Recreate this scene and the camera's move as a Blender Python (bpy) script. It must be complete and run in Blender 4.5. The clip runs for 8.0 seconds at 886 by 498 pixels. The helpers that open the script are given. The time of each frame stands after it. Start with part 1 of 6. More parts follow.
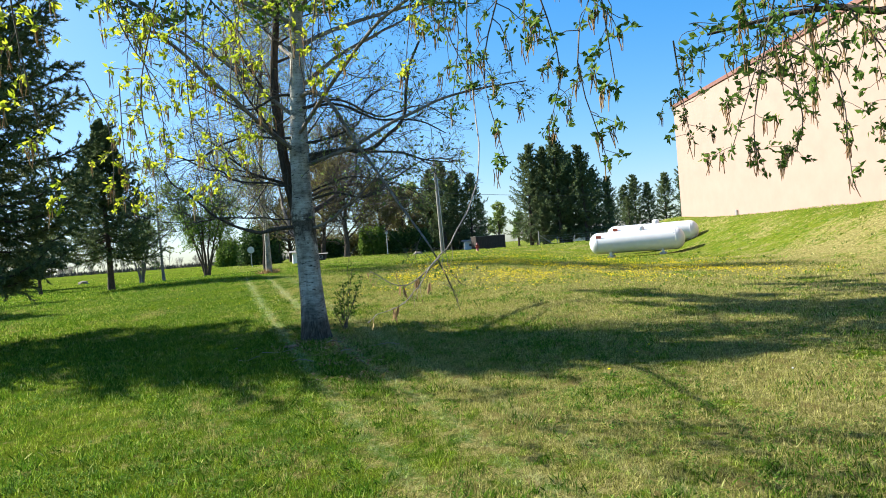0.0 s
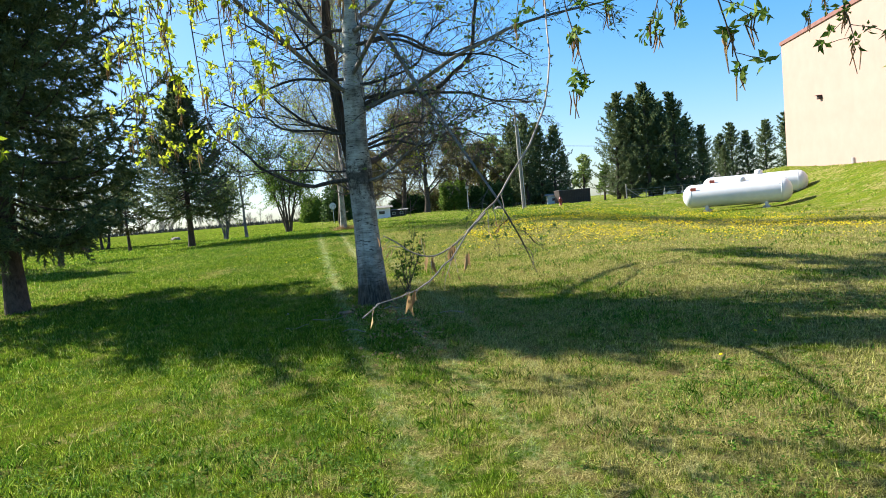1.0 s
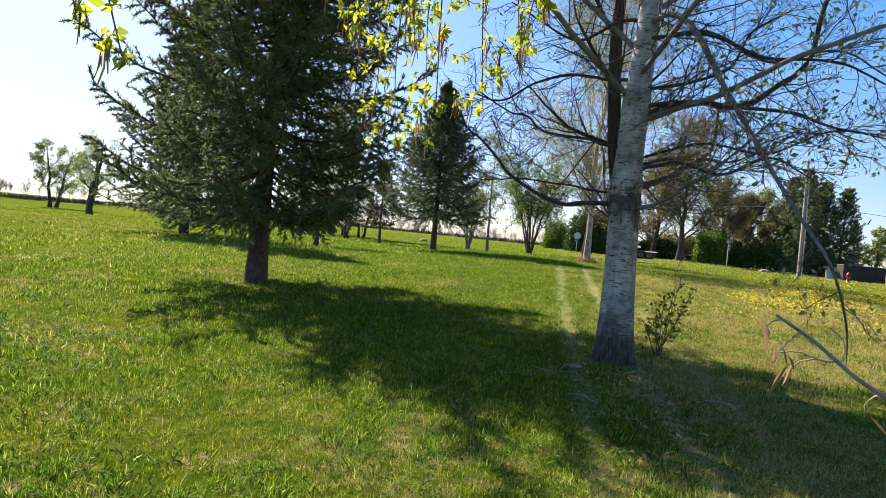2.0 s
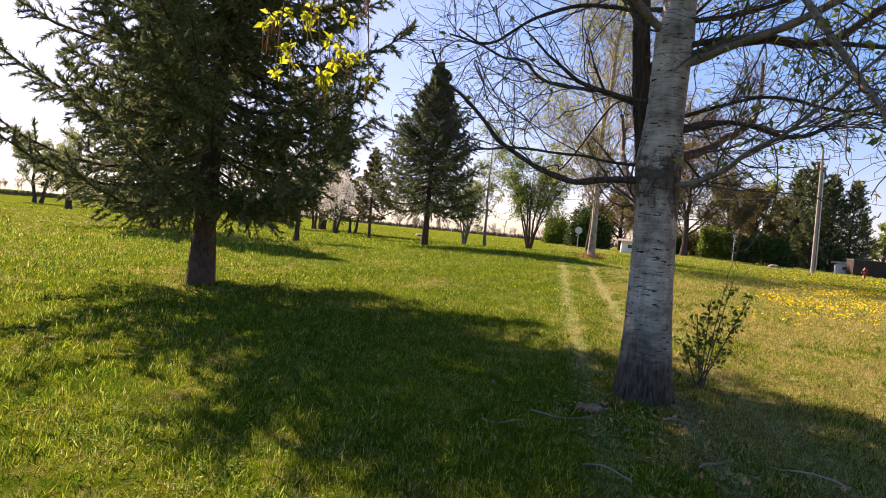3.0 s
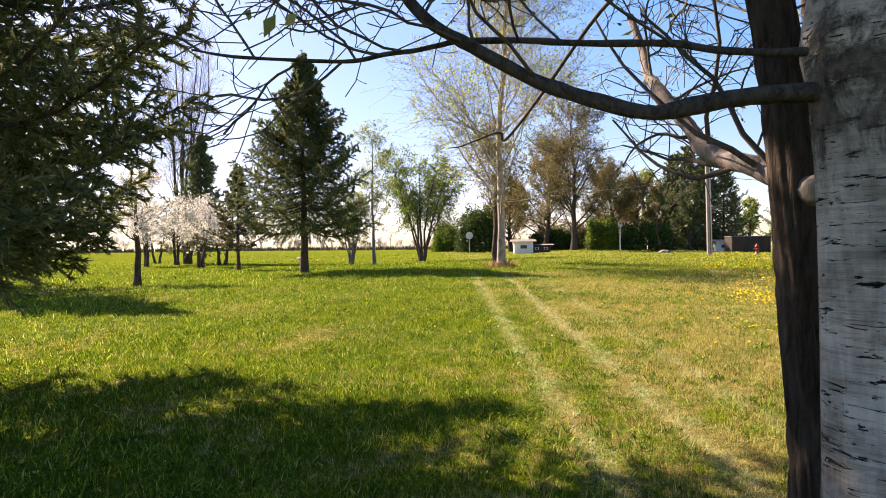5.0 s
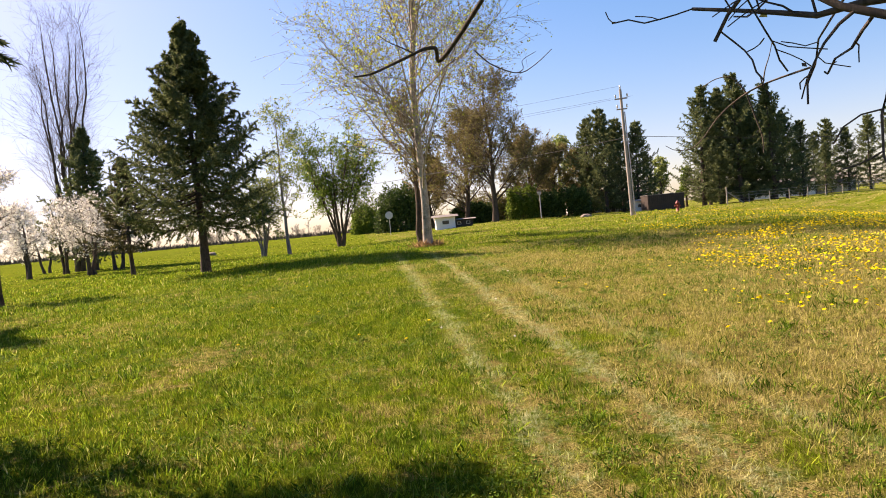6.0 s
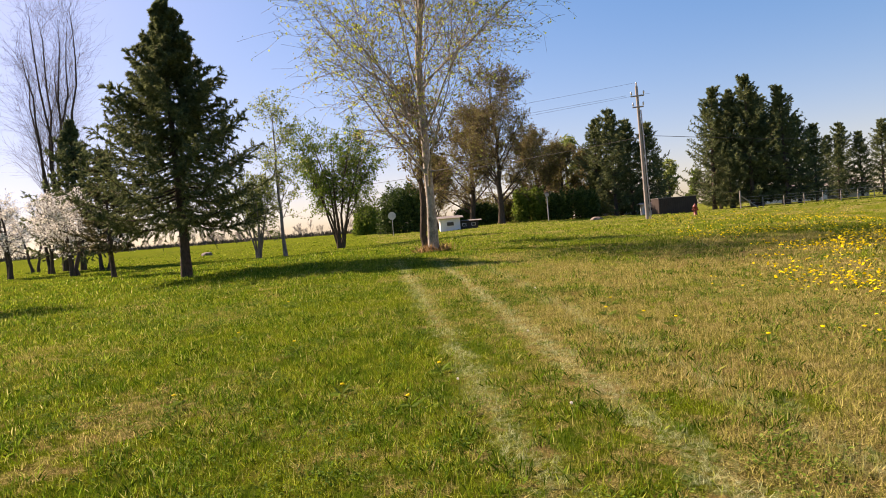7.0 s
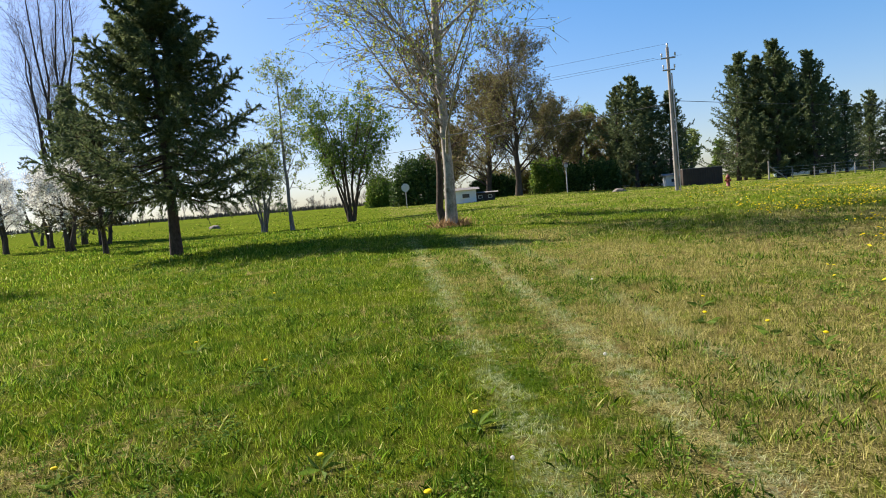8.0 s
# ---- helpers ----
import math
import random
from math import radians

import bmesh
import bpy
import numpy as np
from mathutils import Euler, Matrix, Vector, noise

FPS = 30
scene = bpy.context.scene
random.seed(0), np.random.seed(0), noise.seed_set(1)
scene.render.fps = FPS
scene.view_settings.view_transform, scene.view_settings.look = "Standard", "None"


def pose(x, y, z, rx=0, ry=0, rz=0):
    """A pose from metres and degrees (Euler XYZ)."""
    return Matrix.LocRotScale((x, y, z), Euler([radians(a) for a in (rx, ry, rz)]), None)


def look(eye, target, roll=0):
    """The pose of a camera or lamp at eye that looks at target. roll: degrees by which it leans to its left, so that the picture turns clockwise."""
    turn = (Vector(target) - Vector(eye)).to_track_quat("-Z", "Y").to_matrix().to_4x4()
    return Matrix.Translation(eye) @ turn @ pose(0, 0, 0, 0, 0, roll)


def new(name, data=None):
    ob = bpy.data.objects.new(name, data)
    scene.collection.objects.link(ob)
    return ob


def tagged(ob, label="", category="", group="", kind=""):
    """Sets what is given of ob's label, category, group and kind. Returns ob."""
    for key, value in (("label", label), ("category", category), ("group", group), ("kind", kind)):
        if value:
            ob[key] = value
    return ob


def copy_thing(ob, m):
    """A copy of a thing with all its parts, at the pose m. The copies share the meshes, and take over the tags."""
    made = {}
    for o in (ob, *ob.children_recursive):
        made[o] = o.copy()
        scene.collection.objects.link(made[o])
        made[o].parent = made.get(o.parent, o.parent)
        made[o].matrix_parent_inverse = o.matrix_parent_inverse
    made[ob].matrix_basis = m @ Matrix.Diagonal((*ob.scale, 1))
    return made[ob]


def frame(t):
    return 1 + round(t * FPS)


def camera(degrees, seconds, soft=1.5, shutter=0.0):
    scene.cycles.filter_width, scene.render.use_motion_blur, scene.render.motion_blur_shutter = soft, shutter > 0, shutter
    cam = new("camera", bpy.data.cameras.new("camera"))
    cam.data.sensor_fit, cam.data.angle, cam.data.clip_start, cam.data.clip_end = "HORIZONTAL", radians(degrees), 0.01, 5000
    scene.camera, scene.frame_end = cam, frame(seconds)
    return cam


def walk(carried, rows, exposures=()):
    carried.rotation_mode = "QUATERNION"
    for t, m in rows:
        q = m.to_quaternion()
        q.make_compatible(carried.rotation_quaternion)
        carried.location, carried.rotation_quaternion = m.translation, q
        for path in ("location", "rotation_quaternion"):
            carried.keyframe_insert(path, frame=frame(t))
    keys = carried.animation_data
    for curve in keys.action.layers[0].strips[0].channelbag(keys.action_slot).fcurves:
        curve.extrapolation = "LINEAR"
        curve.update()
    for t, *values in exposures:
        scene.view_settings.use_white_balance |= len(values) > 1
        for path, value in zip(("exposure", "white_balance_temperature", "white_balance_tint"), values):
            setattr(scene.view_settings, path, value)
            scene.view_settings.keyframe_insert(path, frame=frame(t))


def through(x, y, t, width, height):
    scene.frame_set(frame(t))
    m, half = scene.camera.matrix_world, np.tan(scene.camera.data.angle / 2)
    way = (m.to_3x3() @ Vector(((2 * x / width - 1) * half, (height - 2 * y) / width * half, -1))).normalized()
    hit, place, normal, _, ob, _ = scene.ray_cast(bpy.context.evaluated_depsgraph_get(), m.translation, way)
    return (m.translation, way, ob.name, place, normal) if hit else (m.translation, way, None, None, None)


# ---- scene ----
cam = camera(68.0, 8.0, soft=0.95)
# seconds, place, yaw, pitch, roll
PATH = [
    (0.0, -0.388, -0.378, 1.536, 2.05, -0.22, 4.50),
    (0.5, -0.225, 0.325, 1.486, 1.35, -5.50, 6.53),
    (1.0, -0.285, 0.916, 1.512, 9.29, -3.54, 4.91),
    (1.5, -0.603, 1.691, 1.511, 20.90, -1.52, -0.55),
    (2.0, -0.931, 2.584, 1.483, 30.21, -1.21, -5.54),
    (2.2, -1.093, 2.909, 1.456, 30.43, -1.92, -6.03),
    (3.3, -1.969, 5.145, 1.457, 29.99, -1.30, -4.37),
    (3.5, -2.141, 5.511, 1.454, 30.07, -1.05, -3.28),
    (4.0, -2.606, 6.315, 1.480, 29.63, -1.18, -1.47),
    (4.5, -3.160, 7.091, 1.550, 24.25, -1.23, 0.99),
    (5.0, -3.553, 7.821, 1.557, 20.25, -0.06, 0.66),
    (5.2, -3.698, 8.157, 1.555, 17.19, -2.61, 3.06),
    (6.3, -4.337, 10.162, 1.621, 12.45, -2.14, 6.12),
    (6.5, -4.429, 10.521, 1.649, 12.22, -1.97, 7.30),
    (7.0, -4.722, 11.415, 1.629, 13.56, -2.16, 4.70),
    (7.5, -5.011, 12.394, 1.621, 14.11, -4.35, 4.90),
    (8.0, -5.278, 13.201, 1.630, 14.77, -4.48, 4.74),
]
EXPOSURES = [(0.0, 1.56, 6450, 5), (1.0, 1.63, 6500, 7), (1.6, 1.59, 6550, 10), (2.1, 1.57, 7200, 24), (3.3, 1.62, 8550, 39), (4.2, 1.79, 8600, 34), (5.2, 1.89, 8600, 32), (6.4, 1.42, 8900, 33), (7.0, 1.30, 8800, 33), (7.5, 1.25, 8000, 28), (8.0, 1.22, 6900, 16)]
walk(cam, [(t, pose(x, y, z, 90 + pitch, roll, yaw)) for t, x, y, z, yaw, pitch, roll in PATH], EXPOSURES)

# ---- light ----
SUN_EL = 37.0
SUN_TO = Vector((-1.0, 0.34, 0)).normalized()
world = bpy.data.worlds.new("sky")
scene.world = world
world.use_nodes = True
wn = world.node_tree.nodes
sky = wn.new("ShaderNodeTexSky")
sky.sky_type, sky.sun_disc = "NISHITA", False
sky.sun_elevation, sky.sun_rotation = radians(SUN_EL), math.atan2(SUN_TO.x, SUN_TO.y)
sky.air_density, sky.dust_density, sky.ozone_density = 1.0, 1.1, 1.8
# bright air near the horizon is compressed, as a hazy spring sky is
haze, thin = wn.new("ShaderNodeVectorMath"), wn.new("ShaderNodeVectorMath")
haze.operation, thin.operation = "MULTIPLY_ADD", "DIVIDE"
deep = wn.new("ShaderNodeHueSaturation")
deep.inputs["Saturation"].default_value = 1.55
haze.inputs[1].default_value, haze.inputs[2].default_value = (0.175, 0.138, 0.090), (1, 1, 1)
for a, z in ((sky.outputs[0], haze.inputs[0]), (sky.outputs[0], thin.inputs[0]), (haze.outputs[0], thin.inputs[1]), (thin.outputs[0], deep.inputs["Color"]), (deep.outputs[0], wn["Background"].inputs[0])):
    world.node_tree.links.new(a, z)
wn["Background"].inputs[1].default_value = 0.114
sun = new("sun", bpy.data.lights.new("sun", "SUN"))
sun.data.energy, sun.data.angle, sun.data.color = 5.0, radians(0.55), (1.0, 0.94, 0.84)
sun_dir = Vector((SUN_TO.x * math.cos(radians(SUN_EL)), SUN_TO.y * math.cos(radians(SUN_EL)), math.sin(radians(SUN_EL))))
sun.matrix_world = look(sun_dir * 50, (0, 0, 0))


# ---- materials ----
class Nodes:
    """A small writer of node trees."""

    def __init__(self, name):
        self.m = bpy.data.materials.new(name)
        self.m.use_nodes = True
        self.t = self.m.node_tree
        self.b = self.t.nodes["Principled BSDF"]
        self.out = self.t.nodes["Material Output"]

    def n(self, kind, **values):
        node = self.t.nodes.new(kind)
        for key, v in values.items():
            node.inputs[key.replace("_", " ")].default_value = v
        return node

    def link(self, a, b):
        self.t.links.new(a, b)

    def coords(self, scale=(1, 1, 1), kind="Object"):
        tc, mp = self.n("ShaderNodeTexCoord"), self.n("ShaderNodeMapping", Scale=scale)
        self.link(tc.outputs[kind], mp.inputs["Vector"])
        return mp.outputs[0]

    def noise(self, scale, detail=4, rough=0.6, vector=None, dist=0.0):
        node = self.n("ShaderNodeTexNoise", Scale=scale, Detail=detail, Roughness=rough, Distortion=dist)
        if vector is not None:
            self.link(vector, node.inputs["Vector"])
        return node.outputs["Fac"]

    def ramp(self, fac, stops):
        node = self.n("ShaderNodeValToRGB")
        el = node.color_ramp.elements
        while len(el) < len(stops):
            el.new(0.5)
        for e, (p, c) in zip(el, stops):
            e.position, e.color = p, (*c, 1) if len(c) == 3 else c
        self.link(fac, node.inputs[0])
        return node.outputs[0]

    def math(self, op, a, b=0.0, c=0.0):
        node = self.n("ShaderNodeMath")
        node.operation = op
        for i, v in enumerate((a, b, c)):
            if isinstance(v, (int, float)):
                node.inputs[i].default_value = v
            else:
                self.link(v, node.inputs[i])
        return node.outputs[0]

    def mix(self, fac, a, b, mode="MIX"):
        node = self.n("ShaderNodeMix")
        node.data_type, node.blend_type = "RGBA", mode
        for i, v in ((0, fac), (6, a), (7, b)):
            if isinstance(v, (int, float)):
                node.inputs[i].default_value = v
            elif isinstance(v, tuple):
                node.inputs[i].default_value = (*v, 1)
            else:
                self.link(v, node.inputs[i])
        return node.outputs[2]

    def bump(self, height, strength=0.4, distance=0.01):
        node = self.n("ShaderNodeBump", Strength=strength, Distance=distance)
        self.link(height, node.inputs["Height"])
        self.link(node.outputs[0], self.b.inputs["Normal"])

    def done(self, color, rough=0.7, metal=0.0, spec=0.3):
        if isinstance(color, tuple):
            self.b.inputs["Base Color"].default_value = (*color, 1)
        else:
            self.link(color, self.b.inputs["Base Color"])
        if isinstance(rough, (int, float)):
            self.b.inputs["Roughness"].default_value = rough
        else:
            self.link(rough, self.b.inputs["Roughness"])
        self.b.inputs["Metallic"].default_value = metal
        self.b.inputs["Specular IOR Level"].default_value = spec
        return self.m

    def leafy(self, color, through=0.4, rough=0.5, spec=0.3):
        """A thin leaf: some of the light comes through."""
        self.done(color, rough, 0, spec)
        tr, mx = self.n("ShaderNodeBsdfTranslucent"), self.n("ShaderNodeMixShader", Fac=through)
        self.link(color, tr.inputs["Color"])
        self.link(self.b.outputs[0], mx.inputs[1])
        self.link(tr.outputs[0], mx.inputs[2])
        self.link(mx.outputs[0], self.out.inputs["Surface"])
        return self.m

    def island(self):
        return self.n("ShaderNodeNewGeometry").outputs["Random Per Island"]


# Wheel tracks over the lawn: x as a quadratic of y.
TRACK_A, TRACK_B, TRACK_C = 0.72, -0.416, 0.0010


def lawn_colour(w, blade):
    """Grass green with dry tan patches, clover-dark patches and the pale wheel tracks; the same map for turf and blades."""
    pos = w.n("ShaderNodeNewGeometry").outputs["Position"]
    sep = w.n("ShaderNodeSeparateXYZ")
    w.link(pos, sep.inputs[0])
    x, y = sep.outputs[0], sep.outputs[1]
    flat = w.n("ShaderNodeCombineXYZ")
    w.link(x, flat.inputs[0])
    w.link(y, flat.inputs[1])
    v = flat.outputs[0]
    patch = w.noise(0.55, 5, 0.62, v, 0.4)
    fine = w.noise(3.1, 4, 0.65, v)
    spot = w.noise(7.5, 5, 0.7, v, 0.8)
    # the lawn is drier and thinner on the bank to the east
    dry_side = w.math("MULTIPLY_ADD", w.math("ADD", x, w.math("MULTIPLY", y, 0.40)), 0.045, -0.05)
    dry_side = w.math("MINIMUM", w.math("MAXIMUM", dry_side, -0.042), 0.048)
    # and greener again towards the far trees
    dry_side = w.math("SUBTRACT", dry_side, w.math("MINIMUM", w.math("MAXIMUM", w.math("MULTIPLY_ADD", y, 0.014, -0.30), 0.0), 0.078))
    dry = w.math("ADD", w.math("ADD", w.math("MULTIPLY", patch, 0.34), w.math("MULTIPLY_ADD", spot, 0.40, w.math("MULTIPLY", fine, 0.26))), dry_side)
    dry_fac = w.ramp(dry, [(0.472, (0, 0, 0)), (0.532, (1, 1, 1))])
    if blade:
        shade = w.island()
        green = w.ramp(shade, [(0.0, (0.014, 0.042, 0.004)), (0.32, (0.065, 0.135, 0.008)), (0.66, (0.205, 0.335, 0.020)), (0.88, (0.42, 0.56, 0.055)), (1.0, (0.58, 0.58, 0.18))])
        straw = w.ramp(shade, [(0.0, (0.06, 0.085, 0.012)), (0.35, (0.24, 0.235, 0.055)), (0.75, (0.48, 0.42, 0.14)), (1.0, (0.68, 0.59, 0.27))])
    else:
        # near-black low stops paint the shadow between blades into the turf
        grain = w.math("ADD", w.math("MULTIPLY", w.noise(85, 6, 0.8, v), 0.75), w.math("MULTIPLY", w.noise(9, 4, 0.6, v), 0.25))
        green = w.ramp(grain, [(0.42, (0.005, 0.009, 0.002)), (0.50, (0.040, 0.068, 0.006)), (0.58, (0.15, 0.20, 0.030))])
        straw = w.ramp(grain, [(0.42, (0.035, 0.028, 0.009)), (0.50, (0.22, 0.185, 0.065)), (0.58, (0.56, 0.48, 0.23))])
        thatch = w.ramp(w.noise(19, 5, 0.7, v, 0.5), [(0.46, (0, 0, 0)), (0.60, (1, 1, 1))])
        green = w.mix(w.math("MULTIPLY", thatch, 0.3), green, (0.26, 0.22, 0.07))
    big = w.noise(0.12, 3, 0.5, v)
    green = w.mix(w.math("MULTIPLY", big, 0.45), green, (0.22, 0.27, 0.012))
    # lush dark patches of clover and coarse grass
    lush = w.ramp(w.noise(2.6, 5, 0.75, v, 0.6), [(0.49, (0, 0, 0)), (0.57, (1, 1, 1))])
    green = w.mix(w.math("MULTIPLY", lush, 0.60), green, (0.036, 0.100, 0.007))
    col = w.mix(w.math("MULTIPLY", dry_fac, 0.80), green, straw)
    # worn spots where the brown earth and old thatch show
    worn = w.ramp(w.noise(4.2, 5, 0.7, v, 0.5), [(0.56, (0, 0, 0)), (0.64, (1, 1, 1))])
    col = w.mix(w.math("MULTIPLY", w.math("MULTIPLY", worn, w.math("MULTIPLY_ADD", dry_fac, 0.6, 0.30)), 0.75), col, (0.22, 0.155, 0.065))
    curve = w.math("ADD", w.math("MULTIPLY_ADD", y, TRACK_B, TRACK_A), w.math("MULTIPLY", w.math("MULTIPLY", y, y), TRACK_C))
    off = w.math("SUBTRACT", x, curve)
    pale = None
    for shift, width in ((0.0, 0.05), (0.78, 0.050), (1.45, 0.028)):
        d = w.math("ABSOLUTE", w.math("SUBTRACT", off, shift))
        d = w.math("ADD", d, w.math("ADD", w.math("MULTIPLY_ADD", fine, 0.8, -0.40), w.math("MULTIPLY_ADD", spot, 0.5, -0.25)))
        band = w.math("MULTIPLY", w.math("MINIMUM", w.math("MAXIMUM", w.math("DIVIDE", w.math("SUBTRACT", width + 0.10, d), 0.16), 0.0), 1.0), min(1.0, 0.25 + width * 14))
        pale = band if pale is None else w.math("MAXIMUM", pale, band)
    # the tracks fade out under the trees beyond
    fade = w.math("MINIMUM", w.math("MAXIMUM", w.math("MULTIPLY_ADD", y, -0.35, 8.9), 0.0), w.math("MINIMUM", w.math("MAXIMUM", w.math("MULTIPLY_ADD", y, 0.10, -0.25), 0.45), 1.0))
    pale = w.math("MULTIPLY", w.math("MULTIPLY", pale, fade), w.ramp(w.noise(22, 5, 0.75, v), [(0.44, (0.0, 0.0, 0.0)), (0.58, (1, 1, 1))]))
    return w.mix(w.math("MULTIPLY", pale, 0.9 if blade else 0.22), col, (0.60, 0.66, 0.40))


def turf_material():
    w = Nodes("turf")
    col = lawn_colour(w, False)
    pos = w.n("ShaderNodeNewGeometry").outputs["Position"]
    w.bump(w.noise(26, 8, 0.8, pos), 1.0, 0.06)
    return w.done(col, 1.0, 0, 0.0)


def blade_material():
    w = Nodes("grass_blade")
    return w.leafy(lawn_colour(w, True), 0.38, 0.8, 0.05)


def tuft_material():
    """Lush, slightly bluish blades of the taller tufts, with some pale ones."""
    w = Nodes("tuft_blade")
    col = w.ramp(w.island(), [(0.0, (0.020, 0.060, 0.005)), (0.45, (0.060, 0.145, 0.010)), (0.8, (0.17, 0.31, 0.028)), (0.93, (0.38, 0.48, 0.08)), (1.0, (0.58, 0.56, 0.24))])
    return w.leafy(col, 0.42, 0.75, 0.06)


def leaf_material(name, stops, through=0.45, rough=0.65):
    w = Nodes(name)
    return w.leafy(w.ramp(w.island(), stops), through, rough, 0.10)


def bark_material(name, dark, pale, scale, stretch=(1, 1, 0.25), bump=0.02):
    w = Nodes(name)
    v = w.coords(stretch)
    a, b = w.noise(scale, 8, 0.7, v, 0.6), w.noise(scale * 0.2, 3, 0.6, v)
    col = w.ramp(w.math("ADD", w.math("MULTIPLY", a, 0.7), w.math("MULTIPLY", b, 0.3)), [(0.35, dark), (0.5, tuple((p + q) / 2 for p, q in zip(dark, pale))), (0.68, pale)])
    w.bump(a, 0.9, bump)
    return w.done(col, 0.9, 0, 0.15)


def aspen_material():
    """Pale smooth bark with dark lenticels across, grey furrows near the foot and dark scars."""
    w = Nodes("pale_bark")
    tc = w.n("ShaderNodeTexCoord").outputs["Object"]
    sep = w.n("ShaderNodeSeparateXYZ")
    w.link(tc, sep.inputs[0])
    z = sep.outputs[2]
    lent = w.noise(1.0, 5, 0.7, w.coords((9, 9, 58)), 0.6)
    base = w.noise(3.5, 6, 0.65, w.coords((1, 1, 1.6)))
    col = w.ramp(base, [(0.30, (0.17, 0.155, 0.13)), (0.42, (0.32, 0.30, 0.26)), (0.55, (0.49, 0.465, 0.415)), (0.75, (0.62, 0.60, 0.55))])
    marks = w.ramp(lent, [(0.385, (0.035, 0.032, 0.028)), (0.425, (1, 1, 1))])
    col = w.mix(1.0, col, marks, "MULTIPLY")
    # fine wrinkles right round the stem
    ring = w.ramp(w.noise(1.0, 5, 0.7, w.coords((2.2, 2.2, 75)), 0.3), [(0.38, (0.35, 0.33, 0.30)), (0.52, (1, 1, 1))])
    col = w.mix(0.38, col, ring, "MULTIPLY")
    # grey streaks that run down the stem
    stain = w.ramp(w.noise(1.0, 6, 0.7, w.coords((7, 7, 0.9)), 0.7), [(0.36, (0.30, 0.29, 0.26)), (0.56, (1, 1, 1))])
    col = w.mix(0.50, col, stain, "MULTIPLY")
    # a collar of dark scarred bark where the low limbs leave the trunk
    band = w.math("ABSOLUTE", w.math("SUBTRACT", w.math("ADD", z, w.math("MULTIPLY_ADD", base, 1.1, -0.55)), 1.82))
    scar = w.ramp(w.math("ADD", band, w.math("MULTIPLY_ADD", w.noise(1.0, 6, 0.75, w.coords((9, 9, 5)), 0.8), 0.9, -0.45)), [(0.10, (1, 1, 1)), (0.26, (0, 0, 0))])
    rough_scar = w.ramp(w.noise(1.0, 6, 0.7, w.coords((22, 22, 16))), [(0.35, (0.020, 0.017, 0.014)), (0.65, (0.13, 0.115, 0.098))])
    col = w.mix(w.math("MULTIPLY", scar, 0.92), col, rough_scar)
    furrow = w.noise(1.0, 8, 0.75, w.coords((34, 34, 4.5)), 0.5)
    rough_col = w.ramp(furrow, [(0.34, (0.022, 0.019, 0.015)), (0.5, (0.080, 0.070, 0.057)), (0.68, (0.185, 0.165, 0.135))])
    low = w.math("ADD", z, w.math("MULTIPLY_ADD", base, 0.9, -0.45))
    foot = w.ramp(w.math("MULTIPLY", low, 0.5), [(0.10, (1, 1, 1)), (0.42, (0, 0, 0))])
    col = w.mix(foot, col, rough_col)
    h = w.mix(foot, w.math("MULTIPLY", lent, 0.35), furrow)
    w.bump(h, 0.9, 0.03)
    return w.done(col, 0.9, 0, 0.08)


def plain(name, a, b, scale=6, rough=0.6, metal=0.0, bump=0.0, detail=5, stretch=(1, 1, 1)):
    w = Nodes(name)
    f = w.noise(scale, detail, 0.65, w.coords(stretch))
    col = w.ramp(f, [(0.3, a), (0.7, b)])
    if bump:
        w.bump(w.noise(scale * 8, 4, 0.7, w.coords(stretch)), 0.6, bump)
    return w.done(col, rough, metal, 0.4)


TURF = turf_material()
BLADE = blade_material()
TUFT = tuft_material()
NEEDLE = leaf_material("spruce_needles", [(0.0, (0.060, 0.088, 0.040)), (0.6, (0.132, 0.174, 0.074)), (1.0, (0.235, 0.272, 0.122))], 0.32, 0.6)
NEEDLE_BROWN = leaf_material("dry_spruce_needles", [(0.0, (0.045, 0.050, 0.024)), (0.6, (0.085, 0.085, 0.040)), (1.0, (0.14, 0.13, 0.06))], 0.3, 0.55)
WEED = leaf_material("clover_leaf", [(0.0, (0.030, 0.080, 0.010)), (0.5, (0.085, 0.175, 0.020)), (0.85, (0.16, 0.27, 0.035)), (1.0, (0.22, 0.30, 0.07))], 0.35, 0.85)
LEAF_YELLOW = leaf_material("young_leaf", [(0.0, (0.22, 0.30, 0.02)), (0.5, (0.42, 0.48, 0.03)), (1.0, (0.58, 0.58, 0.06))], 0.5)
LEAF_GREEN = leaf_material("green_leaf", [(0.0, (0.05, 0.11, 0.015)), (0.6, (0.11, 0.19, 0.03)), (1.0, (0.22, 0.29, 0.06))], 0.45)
LEAF_SOFT = leaf_material("soft_leaf", [(0.0, (0.12, 0.18, 0.04)), (0.6, (0.22, 0.29, 0.08)), (1.0, (0.36, 0.40, 0.16))], 0.5)
LEAF_BUD = leaf_material("reddish_bud", [(0.0, (0.12, 0.085, 0.045)), (0.5, (0.165, 0.145, 0.055)), (1.0, (0.21, 0.215, 0.065))], 0.35)
LEAF_BIRCH = leaf_material("opening_birch_leaf", [(0.0, (0.24, 0.20, 0.12)), (0.4, (0.30, 0.36, 0.09)), (1.0, (0.40, 0.50, 0.06))], 0.5)
LEAF_DARK = leaf_material("dark_hedge_leaf", [(0.0, (0.025, 0.052, 0.014)), (0.6, (0.058, 0.105, 0.027)), (1.0, (0.11, 0.165, 0.045))], 0.25)
LEAF_HEDGE = leaf_material("hedge_leaf", [(0.0, (0.06, 0.12, 0.016)), (0.6, (0.13, 0.20, 0.03)), (1.0, (0.21, 0.28, 0.05))], 0.3)
